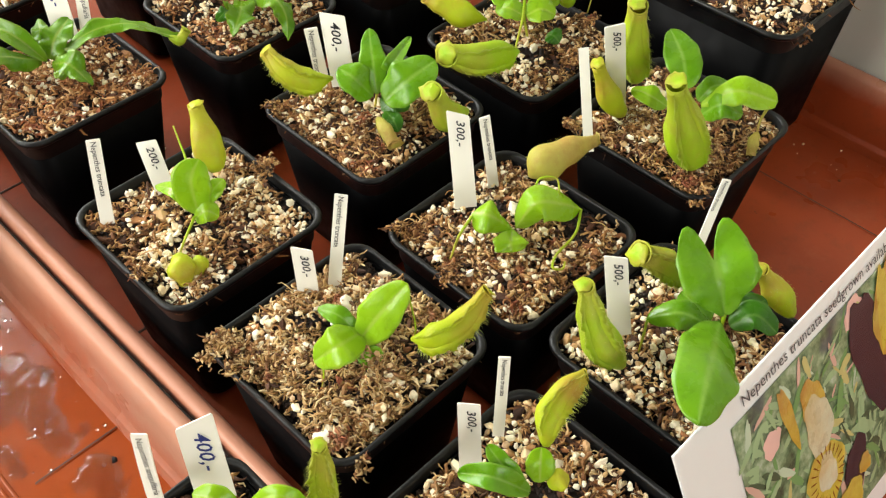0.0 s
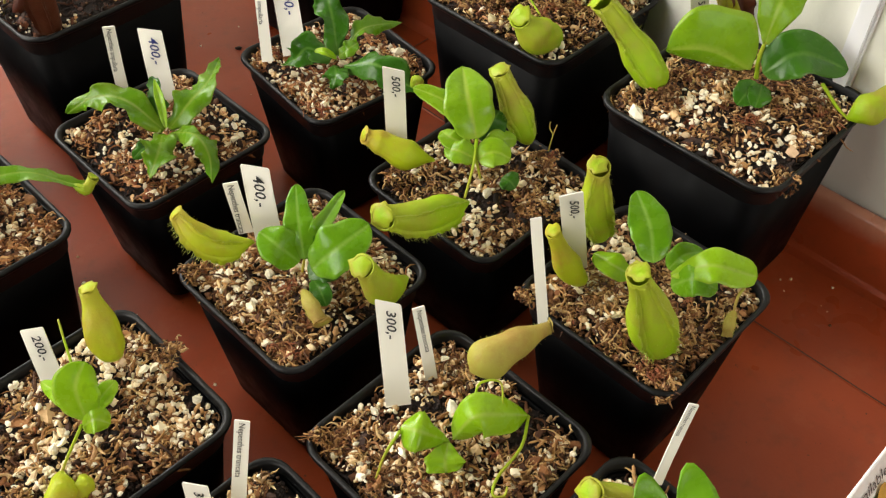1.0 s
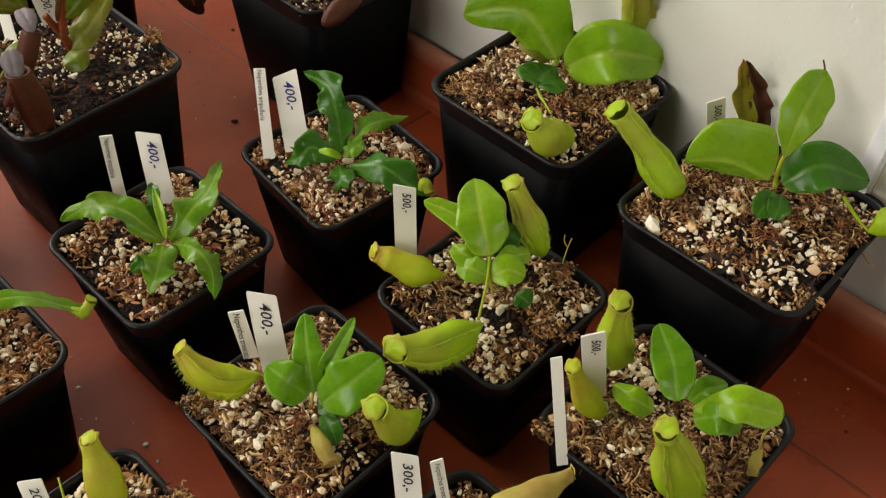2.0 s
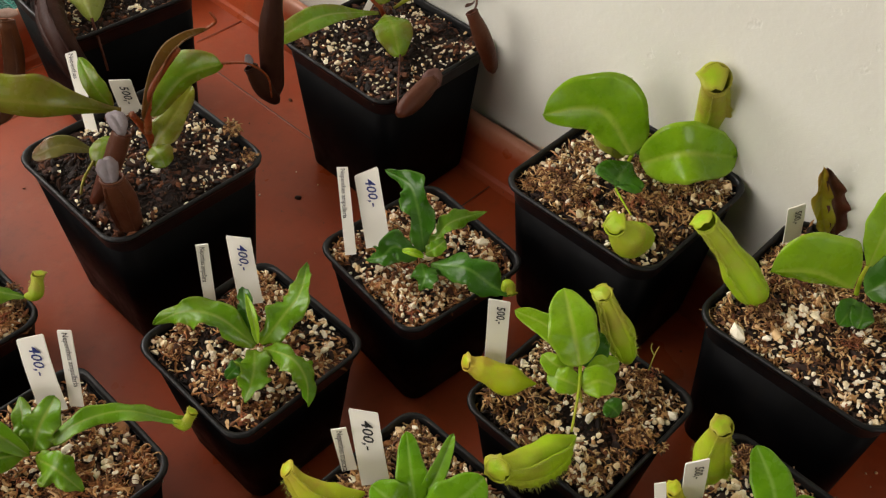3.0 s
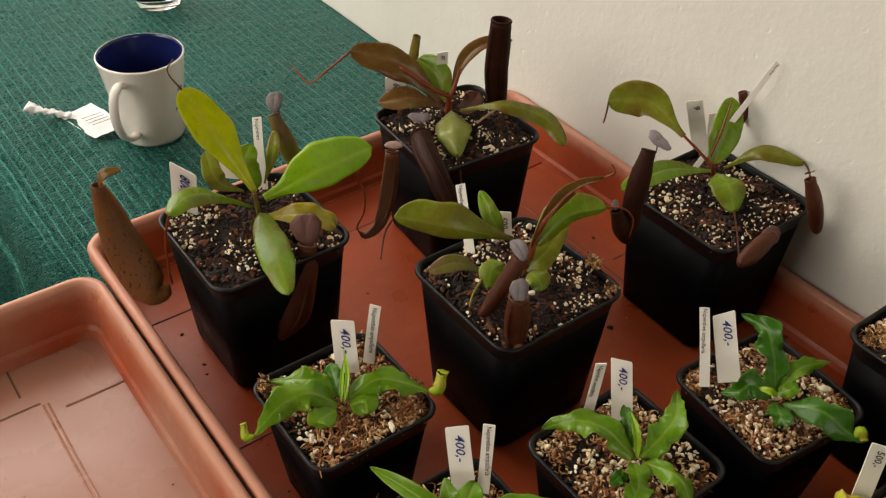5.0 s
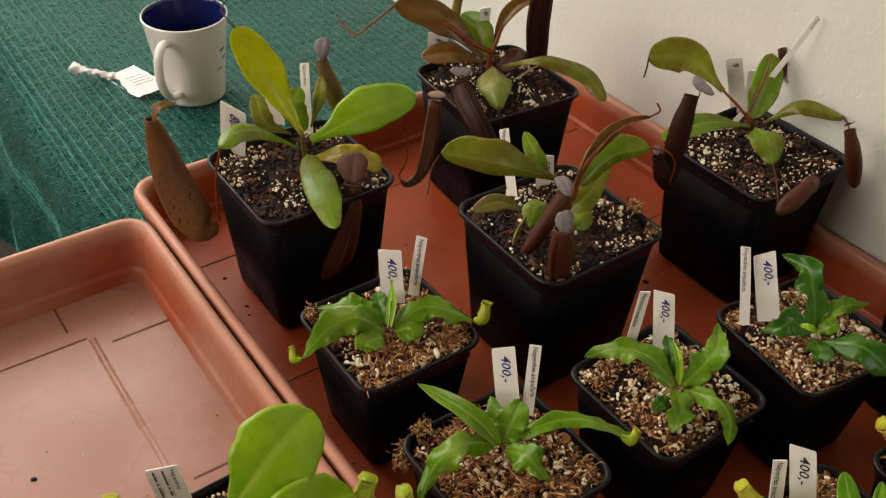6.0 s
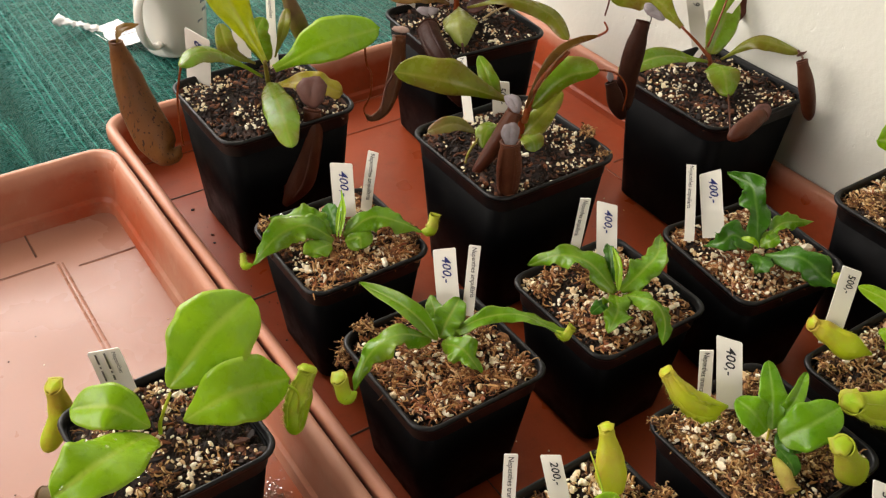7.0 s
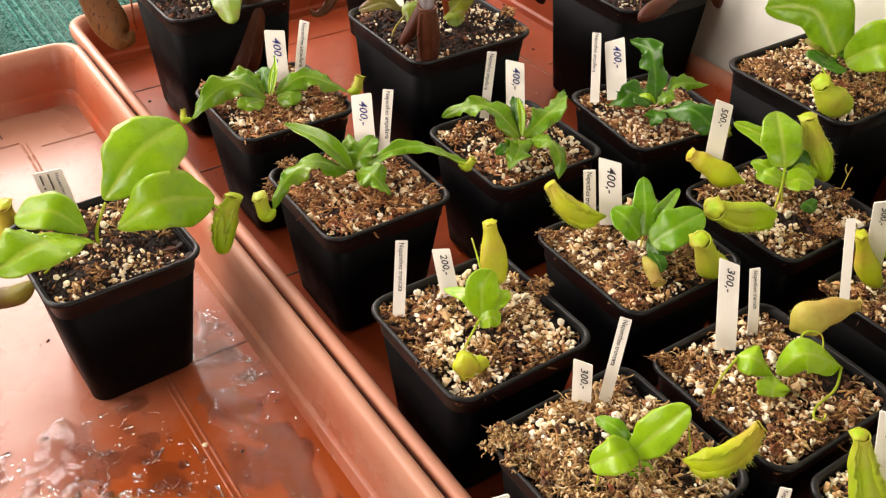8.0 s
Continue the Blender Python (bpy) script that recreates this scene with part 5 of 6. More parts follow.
spill(plant, 60, -38.7, 40.5, 82, 2.2, 6)
spill(plant, 40, -42.5, 39.1, 75, 1.6, 6)
spill(plant, 110, -27.2, 41.3, 89, 3.2, 3)

plant = potted(0.17, 0.888, 0, SMALL, 3, RUSTY, "rosette of wavy strap-shaped green leaves in a black pot")
leaf(plant, SAP, 18.8, (-2.3, -7.6, 95), (-9.8, 10.2, 108), (-19.2, 25.9, 107), (-30.9, 39.3, 95), shape="strap", wave=0.08)
leaf(plant, SAP, 19.0, (-0.2, -9.7, 96), (14, -10.6, 106), (29.1, -6.5, 109), (46.2, 7.9, 107), shape="strap", wave=0.1)
leaf(plant, SAP, 15.5, (-0.6, -11.8, 95), (1.1, -32.5, 105), (-0, -44.4, 100), (-5, -50.7, 88), shape="strap", fold=-0.3, wave=0.08)
leaf(plant, SAP, 17.7, (-4.5, -9.6, 95), (-15.4, -23.2, 98), (-25.9, -28.3, 90), shape="strap", wave=0.1)
leaf(plant, LIME, 5.1, (-1.4, -8.5, 96), (2.8, -1, 108), (7.3, 9.5, 113), shape="lance", fold=0.6)
leaf(plant, DARKGREEN, 13.2, (-0.6, -1.1, 97), (3.7, 5.6, 107), (10.7, 17, 109), shape="strap", wave=0.1, facing=FRONT)
leaf(plant, DARKGREEN, 8.4, (-10.7, -10.2, 92), (-17.9, -11.4, 94), (-24, -11.1, 91), wave=0.1)

plant = potted(0.278, 0.872, -6, SMALL, 3, RUSTY, "rosette of dark wavy leaves with one upright leaf")
leaf(plant, DARKGREEN, 18.8, (-3.5, -6.2, 96), (3.8, 8, 112), (6.7, 19.8, 122), (3.9, 38.1, 121), shape="strap", wave=0.1, facing=TILTED)
leaf(plant, SAP, 12.7, (1.1, -6.4, 96), (15.5, -4.4, 105), (42.7, -5.5, 99), shape="strap", wave=0.15)
leaf(plant, DARKGREEN, 20.0, (-5.3, -14.7, 95), (1.3, -35.6, 105), (8.6, -49.8, 98), (14.5, -58, 94), shape="strap", fold=-0.15)
leaf(plant, DARKGREEN, 16.7, (-9.1, -7.4, 96), (-17.6, 1.4, 103), (-24.7, 4.6, 97), (-28.3, 14.2, 89), shape="strap", wave=0.12)
leaf(plant, DARKGREEN, 16.5, (-9.7, -11.3, 95), (-15.4, -21.8, 97), (-20.3, -24, 91), shape="strap", wave=0.1)
leaf(plant, SAP, 9.3, (-4.4, -8.5, 97), (0.3, -12.6, 103), (7.2, -11.3, 103), wave=0.1)
leaf(plant, LIME, 4.9, (-7.3, -10.3, 98), (-13.1, -9, 104), (-16.3, -3, 103), fold=0.5)
pitcher(plant, LIME, (1.8, 3.3, 2.4), (11.9, -54, 95), (15.5, -54.2, 98), (15.2, -58.1, 94))

plant = potted(0.389, 0.815, 0, LARGE, 4, LOAM, "large pitcher plant with folded lobed leaves by the wall")
leaf(plant, MIDGREEN, 38, (11.8, 7.2, 118), (0.5, 26.5, 145), (-27.2, 46.4, 147), shape="oval", fold=0.25, halves=(0.72, 1.25), facing=FRONT)
leaf(plant, MIDGREEN, 36.1, (10.8, -1, 118), (16.7, -23.4, 136), (50.5, -37.9, 122), shape="oval", fold=0.3, facing=TILTED)
leaf(plant, DARKGREEN, 29.2, (4.8, 3.6, 119), (-12.5, -2.6, 124), (-23.3, -6.5, 123), shape="trunc", notch=-0.2)
leaf(plant, OLIVE, 13.8, (12, 11.1, 116), (4.8, 18.6, 124), (5.2, 30.4, 122))
leaf(plant, DARKGREEN, 11.4, (19.4, 8.9, 114), (25.4, 7.2, 118), (32.2, 10.3, 118))
tendril(plant, GREEN, 1.16, (11.8, 7.2, 118), (12.1, 8.4, 112), (11.2, 8.3, 104))
tendril(plant, LIME, 0.62, (-22.6, -5.9, 123), (-25, -13.2, 120), (-29.8, -23, 119))
pitcher(plant, LIME, (3.1, 9.2, 10.3, 5.3), (-23.5, -29.2, 112), (-33.3, -32.9, 112), (-43.9, -31.7, 117), (-51.2, -26.4, 128))
pitcher(plant, LIME, (9.5, 10.4, 7.8), (58.1, -17.3, 104), (55.3, -14.8, 135), (38.4, -18.2, 173), lid=1.08, tilt=98, broad=0.95, wings=True)
spill(plant, 70, -30.9, 13.2, 111, 5, 0)

plant = potted(0.385, 0.679, 0, LARGE, 6, LOAM, "large pitcher plant with a long pitcher leaning over the rim")
leaf(plant, MIDGREEN, 38, (6.1, 0.2, 125), (-10.5, 16, 137), (-24.8, 32.6, 136), shape="oval", fold=0.2, halves=(0.4, 1.25), facing=FRONT)
leaf(plant, MIDGREEN, 25, (12.8, -0.6, 138), (21.1, 1.7, 157), (39.4, 4.4, 169), shape="trunc", notch=0.08, facing=FRONT)
leaf(plant, DARKGREEN, 25.9, (8.7, -5.9, 125), (20, -17.1, 137), (38.4, -36, 128), fold=0.25)
leaf(plant, DARKGREEN, 13.6, (5.4, -4.5, 121), (-2.2, -5, 118), (-9.2, -4.9, 114))
leaf(plant, DARKGREEN, 12.5, (8.2, -7.4, 119), (0.4, -10.8, 118), (-4.6, -12.5, 114))
leaf(plant, DARKGREEN, 12.6, (13, 3.4, 124), (13.4, 11.6, 136), (19.2, 20.2, 140), facing=FRONT)
tendril(plant, LIME, 1.14, (12.2, -1.8, 118), (11.4, -0.4, 130), (13.3, -0.2, 139))
tendril(plant, BROWN, 0.55, (36.8, 5, 168), (43.2, 6.1, 170), (45.9, 9.2, 173))
pitcher(plant, LIME, (9.2, 9.2, 6.5, 5.6), (-24.1, 31.4, 112), (-25.6, 45.3, 126), (-29.7, 57.7, 140), (-33.4, 68.9, 151), lid=1.08, tilt=98, broad=0.95, wings=True)
leaf(plant, AUTUMN, 12.0, (44.6, 30.9, 113), (40.3, 39.6, 134), (39.2, 45.7, 158), shape="lance", fold=0.5, facing=FRONT, wave=0.15)
leaf(plant, BROWN, 13.3, (49.4, 27.8, 112), (48.5, 34.2, 132), (42.3, 44.8, 156), shape="lance", fold=0.4, facing=FRONT, wave=0.15)
tendril(plant, LIME, 0.85, (21.2, -32, 126), (23.7, -42, 116), (24.3, -49.4, 112))
pitcher(plant, LIME, (2.3, 7.9, 7.4), (23.9, -49, 112), (31.2, -54.8, 117), (46.3, -61.9, 122))
spill(plant, 50, -30.9, -50.7, 110, 3, 12)
spill(plant, 120, -26.6, 26.1, 113, 5, 1)

plant = potted(0.061, 1.02, 0, SMALL, 4, FIBROUS, "rosette of wet wavy green leaves in a black pot")
wet_leaves.append((leaf(plant, SAP, 21.6, (-9, -9.4, 96), (-24.1, -0.4, 107), (-42.1, 3.3, 102), (-58.8, 5.3, 86), shape="strap", fold=-0.2, wave=0.06), 18))
leaf(plant, SAP, 17.9, (-2.5, -9.8, 96), (14.7, -14.7, 107), (28.8, -24.4, 104), (40.8, -33.5, 97), shape="strap", fold=-0.15, wave=0.05)
wet_leaves.append((leaf(plant, SAP, 17.3, (-8.3, -4.9, 97), (-18.2, 10.4, 104), (-34.1, 29.6, 96), shape="strap", wave=0.14), 16))
leaf(plant, SAP, 16.1, (-12.5, -12, 95), (-25.2, -15.3, 98), (-27.7, -16.7, 94))
leaf(plant, SAP, 18.4, (-4, -13.6, 95), (3.8, -17.8, 98), (1.6, -24.5, 94), fold=-0.2)
leaf(plant, DARKGREEN, 13.8, (-6, -6.4, 97), (-3.7, 2.7, 103), (-0.5, 13.4, 106), wave=0.1, facing=FRONT)
leaf(plant, LIME, 3.1, (-6.2, -11.3, 97), (1.6, -3.4, 108), (9.1, 12.9, 113), shape="lance", fold=0.6)
leaf(plant, LIME, 2.7, (-7.6, -10.4, 97), (-2, -2.7, 106), (5.7, 7.4, 110), shape="lance", fold=0.6)
pitcher(plant, LIME, (1.7, 3.8, 3.1), (40.2, -32.5, 97), (45.1, -35.1, 98), (51.2, -30.9, 104))
pitcher(plant, SAP, (1.3, 2.7, 1.7), (-58.2, 4.8, 87), (-62.2, 7.5, 86), (-60.5, 13.1, 90))
spill(plant, 60, -34.9, 33.3, 92, 3, 8)
spill(plant, 50, 36.4, -24.9, 92, 3, 4)

plant = potted(0.201, 1.026, 0, LARGE, 4, DARK, "olive-leaved pitcher plant with brown pitchers standing in its pot")
tendril(plant, RED, 2.5, (8.8, 0.8, 106), (8.7, 2.5, 118), (0.3, -0.1, 140))
leaf(plant, OLIVE, 29.0, (-3.9, 3.2, 142), (-39.4, 16.9, 158), (-67.5, 46.1, 161), shape="spat", fold=0.1, halves=(0.5, 1.1), facing=TILTED)
leaf(plant, MELLOW, 12.1, (-3.6, 14.4, 138), (-5.8, 24.7, 150), (-3.4, 40.1, 159), facing=FRONT)
leaf(plant, REDDISH, 9.5, (3.2, -7.6, 139), (20, -6.5, 163), (30.7, -13.9, 179), (41.5, -26.8, 190), shape="lance", fold=1.1, halves=(1.0, 0.6))
tendril(plant, RED, 0.75, (41, -26.2, 190), (44.7, -30.3, 195), (43.5, -27.8, 200))
tendril(plant, RED, 2.1, (5.5, -3.6, 126), (10, -5.5, 150), (20, -7.5, 163), (29, -14, 177))
leaf(plant, MELLOW, 25, (8.3, -7.6, 138), (30.2, -11.3, 156), (46.5, -26.5, 165), shape="oval", fold=0.1, halves=(1.15, 0.35), facing=TILTED)
tendril(plant, RED, 0.66, (46.8, -26, 165), (62.5, -28.1, 158), (75.4, -26.6, 142), (79.8, -22, 122))
tendril(plant, BROWN, 0.64, (-67.2, 47.9, 158), (-73.8, 46.9, 150), (-83.5, 37.1, 140))
leaf(plant, ROSY, 13.6, (-18.6, 10.8, 116), (-33.7, 23, 123), (-49.5, 32.2, 117), shape="spat")
leaf(plant, MELLOW, 16.5, (-6.7, 6.4, 122), (-19.3, 4.1, 124), (-26.6, -0.5, 114), fold=-0.2)
leaf(plant, MELLOW, 16.5, (3.9, -7.5, 118), (1.9, -17.8, 120), (1.5, -22.7, 114))
leaf(plant, OLIVE, 17.5, (7.5, 0, 112), (19, -3.5, 124), (42, 1.5, 137), shape="oval", wave=0.05)
tendril(plant, OLIVE, 0.8, (-25.8, 5.5, 118), (-37.8, 0.4, 112), (-46, -8.5, 105), (-42.4, -14, 105))
pitcher(plant, BROWN, (6.6, 8, 7), (-35, -40.9, 101), (-36, -42, 124), (-39.3, -44.9, 146), wings=True, lid_at=(-40.6, -46, 152.5, 7.8), flat=0.72)
pitcher(plant, BROWN, (3.2, 5.6, 5.8), (-42, -11, 102), (-28, -14.2, 122), (-15.7, -18.1, 147), lid_at=(-16.5, -17.5, 154, 8.2), flat=0.62, lid_face=Vector((-0.2, -0.3, 0.93)))
pitcher(plant, DUSK, (3.8, 6, 4.8), (88.1, -15.9, 110), (80.8, -13.8, 124), (75.3, -10.9, 140), lid=1)
spill(plant, 60, 48.7, -19.9, 112, 4, 1)
spill(plant, 30, 44.4, -41.4, 112, 3, 2)

plant = potted(0.386, 1.014, 0, LARGE, 4, DARK, "olive-leaved pitcher plant with brown hanging pitchers by the wall")
tendril(plant, RED, 1.67, (15.2, 16.3, 108), (9.4, 15.8, 122), (8.1, 20.3, 130))
leaf(plant, OLIVE, 29.4, (-0.1, 40.7, 140), (-1.6, 77.8, 152), (-25.4, 99, 150), shape="spat", facing=TILTED)
tendril(plant, RED, 1.24, (9.4, 15.8, 122), (4, 27, 132), (-0.9, 41.2, 141))
tendril(plant, BROWN, 0.74, (-25.8, 97.3, 150), (-30.9, 93.4, 144), (-35.3, 90.9, 138))
leaf(plant, MELLOW, 23.0, (8.1, 15, 126), (22, 20.3, 152), (35.9, 31.7, 166), facing=FRONT)
tendril(plant, RED, 0.82, (6.5, 17.9, 131), (15.4, 19.6, 151), (31.5, 28, 167))
leaf(plant, OLIVE, 14.7, (16.2, 10.8, 122), (29.9, -8.4, 142), (50.4, -33.7, 138), shape="spat", fold=-0.2)
tendril(plant, BROWN, 0.79, (48.8, -32.6, 139), (41.1, -42.5, 140), (22.2, -55.8, 146))
leaf(plant, MELLOW, 25.8, (6.4, 9.1, 122), (-3.3, -9.6, 126), (-12.6, -25.8, 115), fold=-0.15)
tendril(plant, BROWN, 0.67, (-11.6, -24.9, 115), (-36.2, -48.7, 116), (-52.5, -65.6, 110))
leaf(plant, MELLOW, 18.6, (5.8, 13.9, 121), (-33.6, 24.3, 131), (-73.6, 30.2, 126), shape="spat")
pitcher(plant, BROWN, (4.8, 5.9, 4.6), (34.3, -67.1, 101), (27.1, -62.3, 127), (20.6, -56.5, 148), lid=1.4, tilt=50, cap=PLUM)
pitcher(plant, BROWN, (4.2, 6.6, 6.4), (-52.3, -64.4, 110), (-38.4, -64.0, 114), (-20.6, -62.6, 119), cap=PLUM, lid_at=(-21.5, -64.2, 122, 6.8), flat=0.95)
pitcher(plant, DUSK, (3.6, 7.2, 7.6, 5.6), (-97.6, -1.9, 112), (-96.5, -0.5, 125), (-93.1, 0.3, 156), (-86.7, 1.9, 180), lid_at=(-80.5, 0.0, 187, 5.0), flat=1.9, lid_face=Vector((-0.1, -0.3, 0.95)))
pitcher(plant, BROWN, (2.5, 3.4, 3.7), (47.5, 27, 140), (54.8, 30.3, 148), (50.3, 33.3, 165))

plant = potted(0.083, 1.175, 0, LARGE, 3, DARK, "yellow-green leaved plant with big spotted brown hanging pitchers")
tendril(plant, OLIVE, 1.85, (11.8, 13.5, 106), (9.5, 9.9, 118), (7, 6.3, 132))
leaf(plant, GOLDEN, 28.8, (10, 12.3, 128), (-3.2, 32.3, 168), (-19.3, 43.3, 206), shape="spat", facing=TILTED)
tendril(plant, BROWN, 0.53, (-19.8, 41.2, 206), (-21.8, 56.7, 213), (-15.1, 59.8, 219))
leaf(plant, MELLOW, 18.5, (6, 8.9, 120), (-23.9, -1.1, 148), (-45.4, -5.7, 158), (-62.1, -14.3, 156), shape="spat", fold=-0.2)
tendril(plant, RED, 0.78, (-61.2, -13.1, 156), (-63.1, -0.2, 125), (-63.2, 4.3, 95), (-61.8, 7.6, 82))
pitcher(plant, SPOTTED, (2.6, 6.5, 11.5, 14.6, 13.5, 11, 8.8, 5.4), (-64.1, 8.2, 82), (-68.7, 8.0, 77), (-74.2, 12.8, 78), (-77.7, 22.2, 88), (-81.5, 32.2, 105), (-83.4, 38.9, 123), (-84.6, 42.3, 140), (-86.9, 40.9, 156))
# lid of the spotted pitcher, added as a narrow leaf blade
leaf(plant, REDDISH, 8.5, (-87.5, 38, 157), (-84.5, 33, 168), (-72, 29, 171), shape="lance")
leaf(plant, MIDGREEN, 36, (14.7, 7.8, 123), (50, -4.6, 139), (102.3, 2.7, 137), shape="spat", halves=(1.2, 0.72), facing=TILTED)
tendril(plant, RED, 0.80, (86.8, -1.0, 127), (88.3, -0.3, 113), (92.0, -1.0, 102), (90.2, -2.4, 86), (84.8, -1.0, 74), (84.7, -2.9, 69))
pitcher(plant, RUSSET, (1.9, 2.5, 3.6, 5.2, 6.4, 6.6, 6.0), (84.7, -2.9, 69.5), (88.8, -6.2, 66), (99.9, -6.4, 70), (110.4, -1.6, 83), (119.1, 4.1, 103), (122.3, 6.5, 124), wings=True, lid_at=(123.4, 5.5, 130, 3.6), flat=2.1, lid_face=Vector((0.1, -0.45, 0.88)), cap=BLUSHLID)
leaf(plant, MELLOW, 23.3, (7.6, 3.6, 117), (-6.9, -44.3, 121), (-15.9, -79.2, 112), fold=-0.15)
leaf(plant, AUTUMN, 18.6, (8.9, 0.2, 115), (26.7, -25.2, 125), (46.6, -39.7, 116), shape="trunc", wave=0.05, notch=-0.05)
pitcher(plant, BROWN, (5.8, 11.9, 9.6, 7.1), (-10.3, -46.4, 42), (4.6, -44.4, 62), (14.7, -43.8, 90), (18.7, -43.4, 113), cap=PLUM, wings=True, lid_at=(18.6, -44.5, 128, 11.2), flat=0.95)
pitcher(plant, OLIVE, (4.8, 7.3, 5.5), (57.6, 33, 112), (52.7, 41.2, 136), (48.9, 51.5, 158), lid_at=(51, 52.5, 168, 8), flat=0.75)
leaf(plant, MELLOW, 19.8, (16.7, 23.4, 122), (12.8, 28.6, 142), (21.7, 35.5, 152), facing=FRONT)
leaf(plant, OLIVE, 14.8, (7.5, 25.1, 122), (-8.7, 31.1, 134), (-6.3, 53.7, 146), shape="spat")
leaf(plant, OLIVE, 10.0, (22.9, 23.4, 124), (33.7, 28.2, 142), (45.7, 45.3, 150), shape="spat")

plant = potted(0.283, 1.203, -4, LARGE, 4, DARK, "reddish-brown leaved pitcher plant in the tray corner")
tendril(plant, RED, 2.7, (2.8, 15.8, 106), (-0.6, 11.3, 120), (-2.1, 10, 134))
leaf(plant, REDDISH, 26.2, (-6.5, 12.4, 126), (-30.9, 33.7, 155), (-65.5, 58.1, 168), shape="spat", facing=TILTED)
tendril(plant, RED, 0.86, (-65.6, 56, 168), (-87.4, 54, 158), (-102.7, 55.1, 150), (-105.8, 65.8, 153), (-109, 73.4, 158))
tendril(plant, RED, 1.9, (-2.1, 10, 132), (-16, 18.5, 141), (-33, 34.5, 155.5))
tendril(plant, RED, 1.8, (-1, 9.5, 131), (5, 11.5, 139), (13, 16.6, 150))
leaf(plant, MELLOW, 24.0, (-3.8, 10.8, 128), (-4.4, 27.9, 145), (-10.9, 44.5, 152), facing=FRONT)
leaf(plant, REDDISH, 14.2, (0.9, 10, 128), (13, 17.2, 150), (32.1, 17.6, 165), (58.9, 9.9, 166), shape="spat", fold=0.4)
leaf(plant, OLIVE, 17.5, (4, 1.7, 122), (22.9, -29.1, 137), (50.8, -50.4, 128), (54.7, -75.9, 114), shape="spat", fold=-0.25)
leaf(plant, PALE, 30, (-3.3, 3.3, 123), (-18.7, -23.9, 125), (-27.5, -43.8, 113), shape="ovate", fold=-0.42)
leaf(plant, REDDISH, 23.1, (-4.2, 16.6, 120), (-27.8, 23.8, 131), (-51.2, 38.2, 127), shape="spat")
leaf(plant, BROWN, 19.8, (9.7, 9.4, 114), (18.6, 4.8, 124), (24.9, 6.3, 130))
pitcher(plant, DUSK, (8.4, 9.8, 9), (39.6, -1.3, 112), (34.4, -4.3, 150), (29.6, -12.8, 200), wings=True)
pitcher(plant, DUSK, (4, 8, 9, 9.4, 10.6), (-52.7, -86.5, 85), (-54.7, -77.6, 98), (-55.3, -61.7, 111), (-49.7, -35.9, 116), (-41.4, -12.9, 116), wings=True, lid_at=(-32.4, 4.9, 124, 5.6), flat=1.6, lid_face=Vector((-0.1, -0.3, 0.95)))
pitcher(plant, OLIVE, (4.7, 3.6), (2.9, 74.5, 132), (1.3, 65.4, 160))
tendril(plant, BROWN, 0.95, (-26.8, -42.6, 114), (-29.8, -53.5, 100), (-31.5, -60, 83))
as_part(strand_of("twig", TWIG, 0.9, (8, -18, 118.5), (24, -14.5, 121.5), (40, -10.5, 121)), plant, "pale dry twig")

plant = potted(-0.09, 0.928, 2, MEDIUM, 2, GRITTY, "pitcher plant with large round glossy leaves in the wet tray", -WET_DROP)
tendril(plant, LIME, 0.98, (-1.9, 1.7, 84), (-0.8, 0.5, 94), (7.3, 2.8, 107))
leaf(plant, MIDGREEN, 43.5, (8, 7.4, 106), (30.3, 6, 128), (61.5, 18.7, 132), shape="round", facing=TILTED, fold=0.05)
leaf(plant, MIDGREEN, 34.1, (8.1, -6.3, 94), (30.9, -19.3, 112), (64, -13.5, 98), shape="round", facing=TILTED, fold=0.05)
wet_leaves.append((leaf(plant, MIDGREEN, 33.9, (-9.8, -5.4, 95), (-36.3, -28, 117), (-61.1, -31.7, 112), shape="oval"), 34))
leaf(plant, MIDGREEN, 24.5, (-7, -1.5, 95), (-20.3, 6.4, 110), (-36.1, 24.4, 102), shape="round")
tendril(plant, LIME, 0.75, (62.5, -11.1, 92), (66.8, -15.9, 86), (63.6, -16.2, 64))
pitcher(plant, LIME, (5.2, 7.3, 4.6), (61.2, -17.5, 60), (69.2, -9.9, 74), (79.9, -2.9, 86), wings=True)
pitcher(plant, YELLOW, (5.4, 6.6, 4.4), (-50, 51.1, 54), (-37.3, 54.1, 72), (-36.2, 56.8, 90))
pitcher(plant, OLIVE, (2.5, 6, 6.3), (-39.1, 3.9, 72), (-48.1, 10.2, 62), (-60.8, 18.6, 58))
tendril(plant, LIME, 0.75, (-31.6, -29.5, 108), (-33.2, -9.9, 86), (-39.1, 3.9, 72))

# ---- their labels ----
plant_label((57, 691.6, 111), (54.1, 686.7, 96), 8.9, "300,-", INK)
plant_label((80.6, 691.9, 126), (67.3, 683.4, 96), 5.6, "Nepenthes truncata", INK)
plant_label((156.9, 698.3, 122), (144.9, 681.3, 92), 10.4, "300,-", INK)
plant_label((163.6, 687.8, 122), (161, 679, 95), 5.2, "Nepenthes truncata", INK)
plant_label((52, 800.1, 106), (48.8, 788, 93), 9.6, "200,-", INK)
plant_label((28.8, 801.7, 120), (19.6, 789.4, 92), 6.3, "Nepenthes truncata", INK)
plant_label((168.4, 800, 122), (161.4, 786.6, 97), 12.9, "400,-", INK)
plant_label((155.9, 802.8, 118), (156.1, 798.7, 97), 7.0, "Nepenthes truncata", INK)
plant_label((242, 676.2, 140), (250.4, 673.8, 95), 10.3, "500,-", INK)
plant_label((228.8, 683.2, 130), (219.1, 666.3, 90), 4.9, "", INK)
